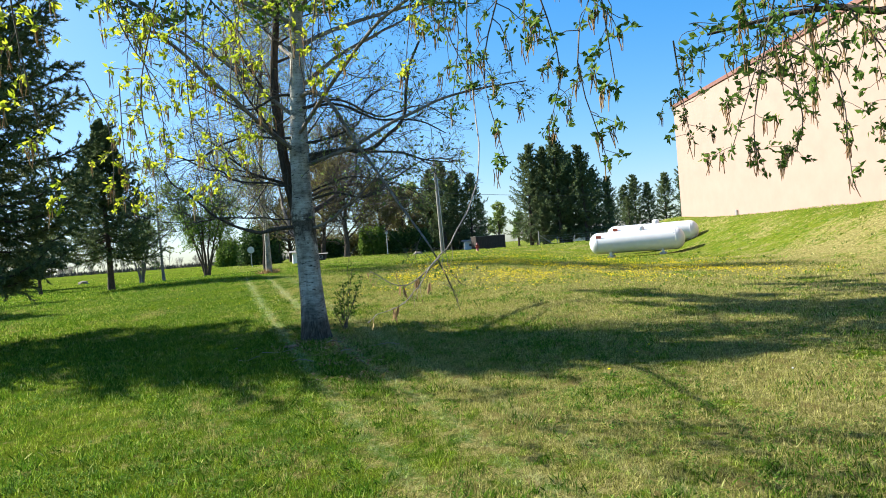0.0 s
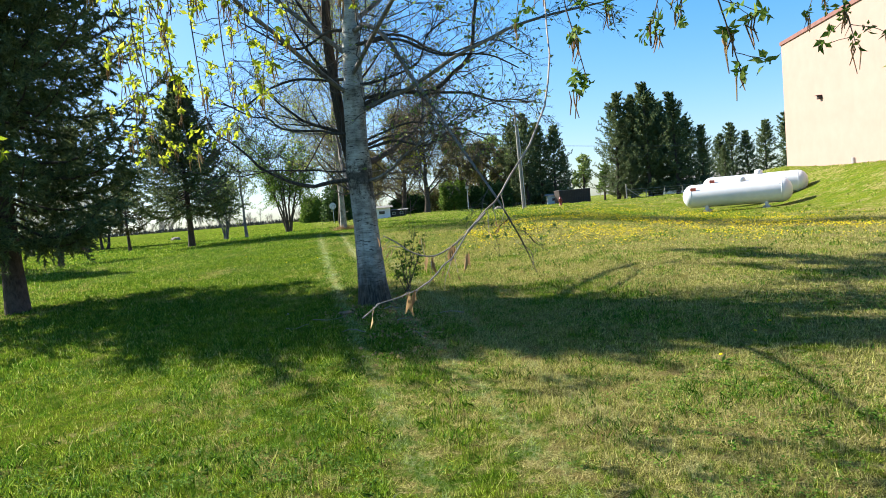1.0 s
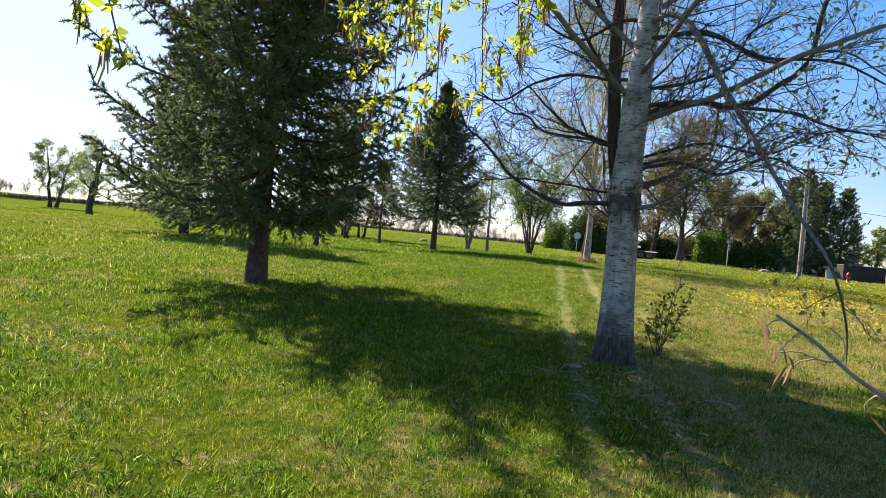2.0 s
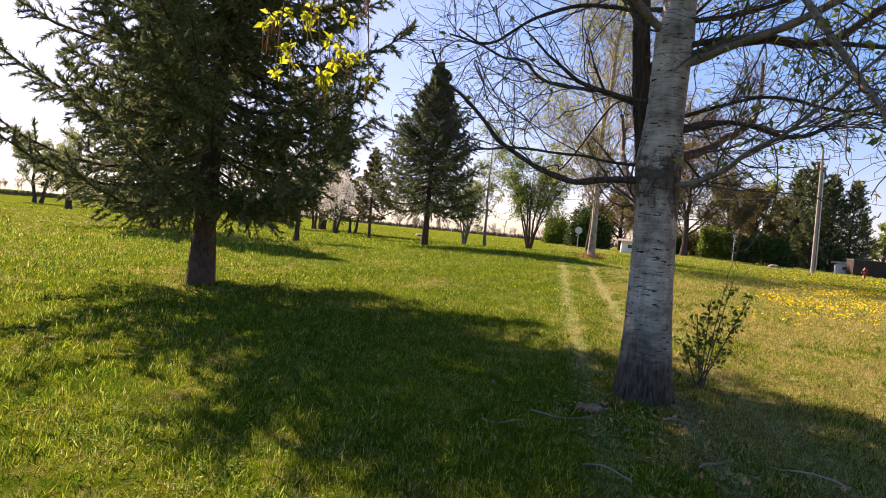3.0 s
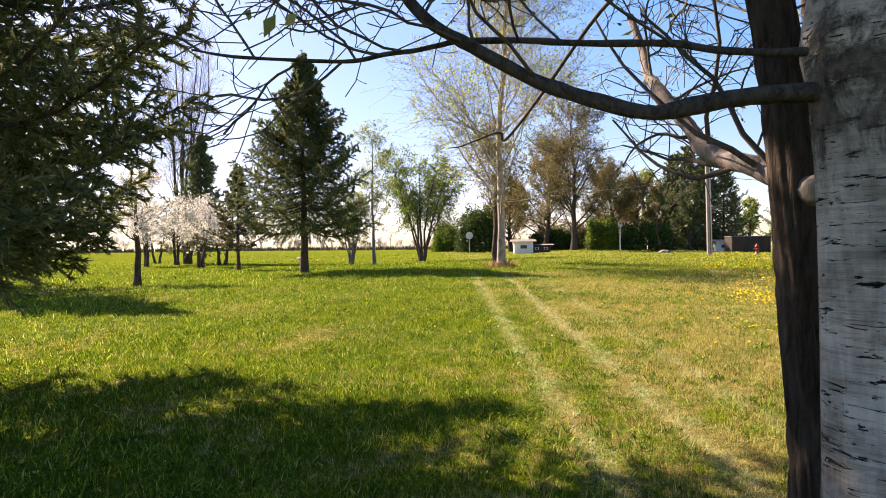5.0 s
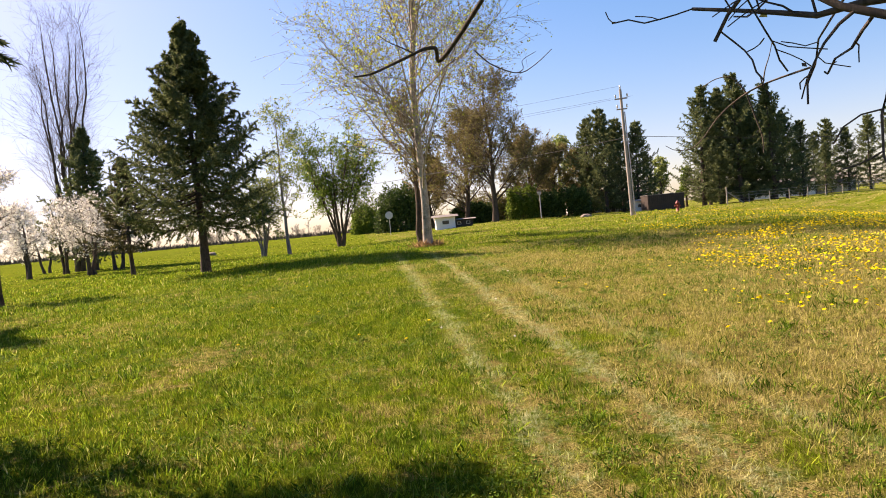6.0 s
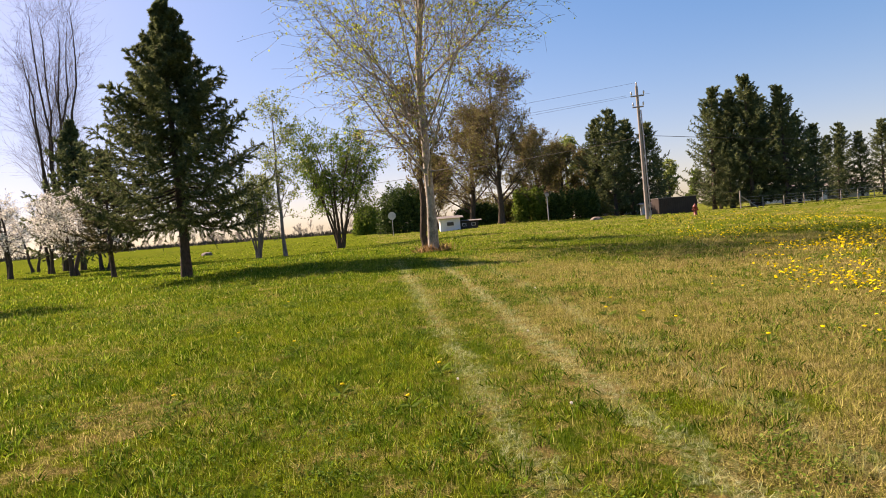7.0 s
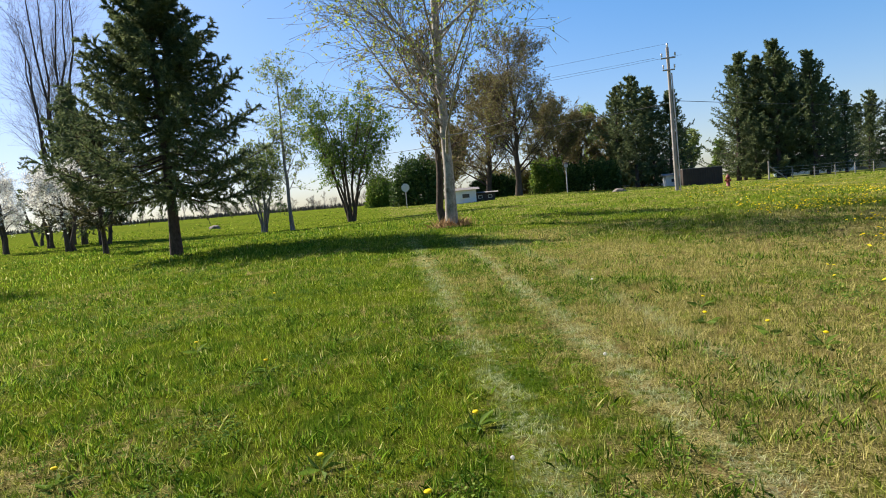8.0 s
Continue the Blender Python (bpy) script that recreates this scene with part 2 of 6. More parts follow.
CATKIN = leaf_material("catkin", [(0.0, (0.19, 0.105, 0.05)), (0.5, (0.32, 0.20, 0.10)), (1.0, (0.46, 0.34, 0.17))], 0.4)
BLOSSOM = leaf_material("white_blossom", [(0.0, (0.58, 0.57, 0.50)), (0.6, (0.76, 0.77, 0.70)), (1.0, (0.82, 0.83, 0.78))], 0.4)
PETAL = leaf_material("dandelion_petal", [(0.0, (0.64, 0.47, 0.006)), (1.0, (0.76, 0.63, 0.02))], 0.25)
DOWN = leaf_material("seed_down", [(0.0, (0.6, 0.6, 0.56)), (1.0, (0.78, 0.78, 0.74))], 0.5)
ASPEN = aspen_material()
BARK_DARK = bark_material("furrowed_bark", (0.018, 0.013, 0.010), (0.125, 0.098, 0.076), 30, (1, 1, 0.20), 0.05)
BARK_SPRUCE = bark_material("spruce_bark", (0.030, 0.024, 0.020), (0.13, 0.10, 0.085), 22, (1, 1, 0.5))
BARK_GREY = bark_material("grey_bark", (0.08, 0.07, 0.06), (0.30, 0.27, 0.24), 18, (1, 1, 0.35))
BARK_BIRCH = bark_material("white_bark", (0.10, 0.085, 0.07), (0.54, 0.51, 0.46), 9, (1, 1, 0.8))
BARK_LIMB = bark_material("rough_limb_bark", (0.016, 0.013, 0.011), (0.125, 0.108, 0.092), 45, (1, 1, 0.5), 0.015)
TWIG = bark_material("twig_bark", (0.05, 0.042, 0.036), (0.16, 0.135, 0.115), 30, (1, 1, 0.4), 0.004)
TWIG_PALE = bark_material("pale_twig_bark", (0.16, 0.13, 0.11), (0.36, 0.31, 0.27), 22, (1, 1, 0.4), 0.004)
TWIG_RED = bark_material("russet_twig_bark", (0.10, 0.07, 0.055), (0.27, 0.20, 0.16), 22, (1, 1, 0.4), 0.004)


# ---- mesh writers ----
def mesh_of(name, verts, faces):
    """A mesh from arrays: verts (n, 3), faces a list of (m, k) arrays of corner indices."""
    verts = np.asarray(verts, np.float32)
    me = bpy.data.meshes.new(name)
    me.vertices.add(len(verts))
    me.vertices.foreach_set("co", verts.ravel())
    faces = [np.asarray(f, np.int32) for f in faces if len(f)]
    loops = np.concatenate([f.ravel() for f in faces])
    sizes = np.concatenate([np.full(len(f), f.shape[1], np.int32) for f in faces])
    me.loops.add(len(loops))
    me.loops.foreach_set("vertex_index", loops)
    me.polygons.add(len(sizes))
    me.polygons.foreach_set("loop_start", np.concatenate([[0], np.cumsum(sizes)[:-1]]).astype(np.int32))
    me.polygons.foreach_set("loop_total", sizes)
    me.update(calc_edges=True)
    return me


def part(name, data, material, parent=None, label="", smooth=False, kind=""):
    """Links a mesh or a bmesh as one mesh object, under a thing or a part."""
    if isinstance(data, bmesh.types.BMesh):
        me = bpy.data.meshes.new(name)
        data.to_mesh(me)
        data.free()
        data = me
    if not data.materials:
        data.materials.append(material)
    if smooth:
        data.polygons.foreach_set("use_smooth", np.ones(len(data.polygons), bool))
    ob = new(name, data)
    ob.parent = parent
    return tagged(ob, label=label, kind=kind)


def thing(name, at, label, category, group="", kind=""):
    ob = new(name)
    ob.location = at
    return tagged(ob, label, category, group, kind)


def smooth_step(a, b, v):
    t = np.clip((np.asarray(v, float) - a) / (b - a), 0, 1)
    return t * t * (3 - 2 * t)


def ground_z(x, y):
    """Height of the land: a lawn that rises to the north, lower to the west and below the hall, which stands on a bank."""
    x, y = np.asarray(x, float), np.asarray(y, float)
    r = np.hypot(x + 4, y - 8)
    z = smooth_step(2, 30, y) * (1 - 0.28 * smooth_step(-8, -22, x)) * (1 - 0.75 * smooth_step(-1, 8, x) * (1 - smooth_step(38, 60, y)))
    z = z - 0.35 * smooth_step(-36, -50, x) * smooth_step(10, 30, y) * (1 - smooth_step(40, 70, y))
    z = z + 0.35 * smooth_step(50, 75, y) * smooth_step(-6, -16, x) - 0.4 * smooth_step(55, 85, y) * smooth_step(-4, 6, x)
    z = z + 0.5 * smooth_step(60, 140, r) * smooth_step(-10, -30, x)
    # the bank in front of the hall's long wall
    px, py = x - HALL[0], y - HALL[1]
    along = np.clip(px * HALL_DIR[0] + py * HALL_DIR[1], 0, 30)
    d = np.hypot(px - along * HALL_DIR[0], py - along * HALL_DIR[1])
    z = z + 1.75 * smooth_step(6.5, 0.3, d)
    z = z + 0.03 * np.sin(x * 0.9 + 1.3) * np.sin(y * 0.7) * smooth_step(2, 8, r)
    return z


HALL = (15.48, 48.3)
HALL_DIR = Vector((0.06, -1.0, 0)).normalized()


def gz(x, y):
    return float(ground_z(x, y))


def frames_along(P):
    """Two unit normals along polylines P (N, n, 3)."""
    T = np.gradient(P, axis=1)
    T /= np.linalg.norm(T, axis=2, keepdims=True) + 1e-9
    ref = np.where(np.abs(T[..., 2:3]) > 0.9, np.array([1.0, 0, 0]), np.array([0, 0, 1.0]))
    U = np.cross(T, ref)
    U /= np.linalg.norm(U, axis=2, keepdims=True) + 1e-9
    return T, U, np.cross(T, U)


def tube_arrays(P, R, sides):
    """Tapered tubes round polylines P (N, n, 3) with radii R (N, n)."""
    N, n, _ = P.shape
    _, U, V = frames_along(P)
    a = np.arange(sides) * 2 * np.pi / sides
    ring = P[:, :, None, :] + R[:, :, None, None] * (np.cos(a)[None, None, :, None] * U[:, :, None, :] + np.sin(a)[None, None, :, None] * V[:, :, None, :])
    verts = ring.reshape(-1, 3)
    idx = np.arange(N * n * sides).reshape(N, n, sides)
    nxt = np.roll(idx, -1, axis=2)
    quads = np.stack([idx[:, :-1], nxt[:, :-1], nxt[:, 1:], idx[:, 1:]], -1).reshape(-1, 4)
    return verts, quads


def tubes(name, groups):
    """One mesh from groups of (P, R, sides)."""
    vs, fs, at = [], [], 0
    for P, R, sides in groups:
        P, R = np.asarray(P, float), np.asarray(R, float)
        if P.ndim == 2:
            P, R = P[None], R[None]
        v, q = tube_arrays(P, R, sides)
        vs.append(v)
        fs.append(q + at)
        at += len(v)
    return mesh_of(name, np.concatenate(vs), fs)


def rough_tube(name, P, R, sides, amp, seed, ridges=0):
    """A tube with lumpy or furrowed bark: P (n, 3), R (n,)."""
    v, q = tube_arrays(P[None], R[None], sides)
    n = len(P)
    a = np.tile(np.arange(sides) * 2 * np.pi / sides, n)
    s = np.repeat(np.concatenate([[0], np.cumsum(np.linalg.norm(np.diff(P, axis=0), axis=1))]), sides)
    c = np.repeat(P, sides, 0)
    if ridges:
        warp = 0.9 * np.sin(2.3 * s + seed) + 0.5 * np.sin(7.1 * s + 3 * a)
        k = np.abs(np.sin(ridges * a * 0.5 + warp)) ** 0.7 - 0.6 + 0.35 * np.sin(17 * s + 5 * a + 2 * np.sin(9 * s))
    else:
        k = np.array([noise.noise(Vector((np.cos(t) * 1.4, np.sin(t) * 1.4, u * 9 + seed))) + 0.6 * noise.noise(Vector((np.cos(t) * 3, np.sin(t) * 3, u * 26 + seed))) for t, u in zip(a, s)])
    return mesh_of(name, c + (v - c) * (1 + amp * k)[:, None], [q])


def curve_pts(points, n):
    """A smooth polyline of n points through control points (Catmull-Rom)."""
    p = np.asarray(points, float)
    p = np.vstack([2 * p[0] - p[1], p, 2 * p[-1] - p[-2]])
    k = len(p) - 3
    out = []
    for s in np.linspace(0, k - 1e-6, n):
        i = int(s)
        t = s - i
        a, b, c, d = p[i : i + 4]
        out.append(0.5 * (2 * b + (c - a) * t + (2 * a - 5 * b + 4 * c - d) * t * t + (3 * b - a - 3 * c + d) * t ** 3))
    return np.array(out)


def unit(v):
    return v / (np.linalg.norm(v, axis=-1, keepdims=True) + 1e-9)


def sprout(rng, P, R, per, n, length, lo=0.15, hi=0.98, angle=(35, 70), up=0.1, wig=0.12, ratio=0.55, tip=0.25, taper_len=True, flat=0.0):
    """Branches out of polylines P (N, m, 3): per on each; returns (P, R) of the children."""
    N, m, _ = P.shape
    src = np.repeat(np.arange(N), per)
    t = lo + (hi - lo) * ((np.tile(np.arange(per), N) + rng.random(N * per)) / per)
    s = t * (m - 1)
    i = np.minimum(s.astype(int), m - 2)
    f = (s - i)[:, None]
    start = P[src, i] * (1 - f) + P[src, i + 1] * f
    rad = R[src, i] * (1 - f[:, 0]) + R[src, i + 1] * f[:, 0]
    tan = unit(P[src, i + 1] - P[src, i])
    rnd = rng.normal(size=tan.shape)
    rnd[:, 2] *= 1 - flat
    perp = unit(rnd - (rnd * tan).sum(1, keepdims=True) * tan)
    a = np.radians(rng.uniform(*angle, len(src)))[:, None]
    d = np.cos(a) * tan + np.sin(a) * perp
    L = rng.uniform(*length, len(src))
    if taper_len:
        L = L * (1.1 - 0.75 * t)
    pts = [start]
    for k in range(n - 1):
        d = unit(d + rng.normal(size=d.shape) * wig + np.array([0, 0, up]))
        pts.append(pts[-1] + d * (L / (n - 1))[:, None])
    r0 = rad * ratio
    return np.stack(pts, 1), r0[:, None] * np.linspace(1, tip, n)[None, :]


def leaf_cloud(rng, name, points, size, droop=0.4, spread=0.06, wide=0.55, around=None):
    """Pointed leaves, each folded along its midrib, at points (n, 3)."""
    n = len(points)
    d = rng.normal(size=(n, 3))
    if around is not None:
        d = d * 0.8 + around
    d[:, 2] -= droop
    d = unit(d)
    side = unit(np.cross(d, rng.normal(size=(n, 3))))
    nor = np.cross(d, side)
    s = rng.uniform(size[0], size[1], n)[:, None]
    base = points + rng.normal(size=(n, 3)) * spread
    mid = base + d * s * 0.45
    v = np.stack([base, mid + side * s * wide * 0.5 + nor * s * 0.09, base + d * s - nor * s * 0.10, mid - side * s * wide * 0.5 + nor * s * 0.09, ], 1)
    idx = np.arange(n * 4).reshape(n, 4)
    return mesh_of(name, v.reshape(-1, 3), [idx[:, [0, 1, 2]], idx[:, [0, 2, 3]]])


def ends_of(P, rng=None, per=1, lo=0.3):
    """Points on the outer part of polylines."""
    N, m, _ = P.shape
    if rng is None:
        return P[:, -1]
    t = rng.uniform(lo, 1, (N, per)) * (m - 1)
    i = np.minimum(t.astype(int), m - 2)
    f = (t - i)[..., None]
    k = np.arange(N)[:, None]
    return (P[k, i] * (1 - f) + P[k, i + 1] * f).reshape(-1, 3)


# ---- ground ----
def spaced(centre, near, far, n):
    """Grid lines, dense round the centre and reaching far out."""
    u = np.linspace(-1, 1, n)
    k = math.asinh(far / near)
    return centre + near * np.sinh(u * k)


def build_ground():
    xs, ys = spaced(-4, 9, 3000, 241), spaced(12, 9, 3000, 241)
    X, Y = np.meshgrid(xs, ys)
    Z = ground_z(X, Y)
    v = np.stack([X, Y, Z], -1).reshape(-1, 3)
    i = np.arange(X.size).reshape(X.shape)
    q = np.stack([i[:-1, :-1], i[:-1, 1:], i[1:, 1:], i[1:, :-1]], -1).reshape(-1, 4)
    ob = part("ground", mesh_of("ground", v, [q]), TURF, smooth=True)
    tagged(ob, "spring lawn with dry patches and pale wheel tracks", "lawn", kind="structure")


def blade_mesh(rng, x, y, height, width, lean):
    """Bent grass blades: a kite of two triangles each."""
    n = len(x)
    base = np.stack([x, y, ground_z(x, y) - 0.005], 1)
    a = rng.uniform(0, 2 * np.pi, n)
    side = np.stack([np.cos(a), np.sin(a), np.zeros(n)], 1) * (width * 0.5)[:, None]
    b = a + np.pi / 2 + rng.normal(size=n) * 0.7
    l = np.abs(rng.normal(size=n)) * lean
    out = unit(np.stack([np.cos(b) * l, np.sin(b) * l, np.ones(n)], 1))
    mid = base + out * (height * 0.45)[:, None]
    tip = mid + unit(out + np.stack([np.cos(b) * l * 0.9, np.sin(b) * l * 0.9, -0.35 * l], 1)) * (height * 0.6)[:, None]
    v = np.stack([base, mid + side, tip, mid - side], 1).reshape(-1, 3)
    i = np.arange(n * 4).reshape(n, 4)
    return mesh_of("grass", v, [i[:, [0, 1, 2]], i[:, [0, 2, 3]]])


def fine_blades(rng, x, y, height, width, lean):
    """Narrow upright blades, one triangle each."""
    n = len(x)
    base = np.stack([x, y, ground_z(x, y) - 0.004], 1)
    a, b = rng.uniform(0, 2 * np.pi, n), rng.uniform(0, 2 * np.pi, n)
    side = np.stack([np.cos(a), np.sin(a), np.zeros(n)], 1) * (width * 0.5)[:, None]
    l = np.abs(rng.normal(size=n)) * lean * height
    tip = base + np.stack([np.cos(b) * l, np.sin(b) * l, height], 1)
    v = np.stack([base - side, base + side, tip], 1).reshape(-1, 3)
    return mesh_of("grass", v, [np.arange(n * 3).reshape(n, 3)])


def scatter(rng, n, x0, x1, y0, y1, clump=0.5):
    """Points in a stretch of the plan, gathered into tufts."""
    k = int(n * clump / 9)
    cx, cy = rng.uniform(x0, x1, k), rng.uniform(y0, y1, k)
    s = rng.uniform(0.03, 0.11, k)
    m = np.repeat(np.arange(k), 9)
    tx, ty = cx[m] + rng.normal(size=len(m)) * s[m], cy[m] + rng.normal(size=len(m)) * s[m]
    r = n - len(m)
    tall = np.concatenate([np.repeat(rng.uniform(0.8, 1.9, k), 9), rng.uniform(0.5, 1.1, r)])
    return np.concatenate([tx, rng.uniform(x0, x1, r)]), np.concatenate([ty, rng.uniform(y0, y1, r)]), tall


def path_distance(x, y):
    """Distance in plan from the line that the walk follows."""
    ax, ay, bx, by = -0.4, -0.4, -5.2, 13.1
    t = np.clip(((x - ax) * (bx - ax) + (y - ay) * (by - ay)) / ((bx - ax) ** 2 + (by - ay) ** 2), 0, 1)
    return np.hypot(x - ax - t * (bx - ax), y - ay - t * (by - ay))


def lawn_distance(x, y):
    """Distance in plan from the stretch of lawn that is seen closest."""
    ax, ay, bx, by = -0.9, 4.2, -6.4, 18.0
    t = np.clip(((x - ax) * (bx - ax) + (y - ay) * (by - ay)) / ((bx - ax) ** 2 + (by - ay) ** 2), 0, 1)
    return np.hypot(x - ax - t * (bx - ax), y - ay - t * (by - ay))


def build_grass():
    rng = np.random.default_rng(5)
    xs, ys, hs, ws = [], [], [], []
    for d0, d1, per, h, w in ((0.0, 2.3, 5200, 0.034, 0.0048), (2.3, 5.0, 2700, 0.034, 0.0064), (5.0, 10, 900, 0.036, 0.0105), (10, 18, 190, 0.042, 0.022), (18, 34, 40, 0.042, 0.036), (34, 64, 8, 0.055, 0.075)):
        x0, x1, y0, y1 = -6.4 - d1, -0.9 + d1, 4.2 - d1, 18.0 + d1
        x, y, tall = scatter(rng, int(per * (x1 - x0) * (y1 - y0)), x0, x1, y0, y1)
        d = lawn_distance(x, y)
        edge = rng.uniform(0.86, 1.0, len(x)) * d1
        keep = (d >= d0 * 0.93) & (d < edge) & ((y > 2.4 + 0.5 * rng.random(len(x))) | (rng.random(len(x)) < 0.3))
        x, y, tall = x[keep], y[keep], tall[keep]
        xs.append(x), ys.append(y), hs.append(h * tall * rng.uniform(0.7, 1.3, len(x))), ws.append(w * rng.uniform(0.6, 1.4, len(x)))
    x, y, h, w = (np.concatenate(a) for a in (xs, ys, hs, ws))
    off = x - (TRACK_A + TRACK_B * y + TRACK_C * y * y)
    press = np.minimum.reduce([np.clip(np.abs(off - s) / 0.25, 0.7, 1) for s in (0.0, 0.78)])
    me = fine_blades(rng, x, y, h * press, w, np.where(press < 0.8, 1.4, 0.80))
    tagged(part("grass", me, BLADE), "uneven spring grass blades growing on the lawn", "grass", kind="stuff")
    # taller tufts: lush clumps between thin thatch, fewest on the dry east side
    xs, ys, hs, ws = [], [], [], []
    for d0, d1, per, each, h, w in ((0.0, 3.2, 54, 22, 0.062, 0.0052), (3.2, 6.5, 34, 15, 0.068, 0.0080), (6.5, 12, 14, 10, 0.080, 0.014), (12, 22, 3.6, 7, 0.10, 0.028)):
        x0, x1, y0, y1 = -6.4 - d1, -0.9 + d1, 4.2 - d1, 18.0 + d1
        k = int(per * (x1 - x0) * (y1 - y0))
        cx, cy = rng.uniform(x0, x1, k), rng.uniform(y0, y1, k)
        d = lawn_distance(cx, cy)
        thick = np.array([noise.noise(Vector((a * 0.8, b * 0.8, 3.0))) for a, b in zip(cx, cy)])
        east = np.clip((cx + cy * 0.40 - 0.4) * 0.06, -0.2, 0.35)
        off = cx - (TRACK_A + TRACK_B * cy + TRACK_C * cy * cy)
        wheel = np.minimum(np.abs(off), np.abs(off - 0.78)) > 0.09
        keep = (d >= d0) & (d < d1) & ((cy > 2.7) | (rng.random(k) < 0.3)) & (thick - east + rng.normal(size=k) * 0.22 > -0.05) & wheel
        cx, cy = cx[keep], cy[keep]
        size = rng.uniform(0.55, 1.35, len(cx))
        m = np.repeat(np.arange(len(cx)), each)
        spread = rng.normal(size=(len(m), 2)) * 0.045 * size[m][:, None] * (1 + d0 * 0.12)
        xs.append(cx[m] + spread[:, 0]), ys.append(cy[m] + spread[:, 1]), hs.append(h * size[m] * rng.uniform(0.55, 1.2, len(m))), ws.append(w * rng.uniform(0.7, 1.4, len(m)))
    x, y, h, w = (np.concatenate(a) for a in (xs, ys, hs, ws))
    tagged(part("grass_tufts", blade_mesh(rng, x, y, h, w, np.full(len(x), 0.42)), TUFT), "taller lush green grass tufts scattered over the lawn", "grass", kind="stuff")


def build_weeds():
    """Low rosettes of clover and broad-leaved weeds, in drifts over the lawn."""
    rng = np.random.default_rng(58)
    pts, size = [], []
    for d0, d1, per, each, s in ((0.0, 3.5, 60, 22, 0.017), (3.5, 7.0, 24, 14, 0.025), (7.0, 13, 7, 9, 0.040)):
        x0, x1, y0, y1 = -6.4 - d1, -0.9 + d1, 4.2 - d1, 18.0 + d1
        k = int(per * (x1 - x0) * (y1 - y0))
        cx, cy = rng.uniform(x0, x1, k), rng.uniform(y0, y1, k)
        d = lawn_distance(cx, cy)
        drift = np.array([noise.noise(Vector((a * 0.55, b * 0.55, 9.0))) + 0.7 * noise.noise(Vector((a * 2.1, b * 2.1, 4.0))) for a, b in zip(cx, cy)])
        off = cx - (TRACK_A + TRACK_B * cy + TRACK_C * cy * cy)
        wheel = np.minimum(np.abs(off), np.abs(off - 0.78)) > 0.12
        keep = (d >= d0) & (d < d1) & (cy > 2.6) & (drift + rng.normal(size=k) * 0.2 > 0.08) & wheel
        cx, cy = cx[keep], cy[keep]
        m = np.repeat(np.arange(len(cx)), each)
        g = rng.normal(size=(len(m), 2)) * s * 2.6
        x, y = cx[m] + g[:, 0], cy[m] + g[:, 1]
        pts.append(np.stack([x, y, ground_z(x, y) + rng.uniform(0.012, 0.045, len(m)) * (1 + d0 * 0.06)], 1))
        size.append(rng.uniform(0.6, 1.5, len(m)) * s)
    pts, size = np.concatenate(pts), np.concatenate(size)
    n = len(pts)
    d = unit(np.concatenate([rng.normal(size=(n, 2)), rng.uniform(0.0, 0.7, (n, 1))], 1))
    side = unit(np.cross(d, np.array([0, 0, 1.0]) + rng.normal(size=(n, 3)) * 0.35))
    s = size[:, None]
    v = np.stack([pts, pts + d * s * 0.55 + side * s * 0.34, pts + d * s - np.array([0, 0, 0.2]) * s, pts + d * s * 0.55 - side * s * 0.34], 1)
    i = np.arange(n * 4).reshape(n, 4)
    me = mesh_of("weeds", v.reshape(-1, 3), [i[:, [0, 1, 2]], i[:, [0, 2, 3]]])
    tagged(part("lawn_weeds", me, WEED), "low dark clover and broad-leaved weeds in the lawn", "weeds", kind="stuff")


build_ground()
build_grass()
build_weeds()


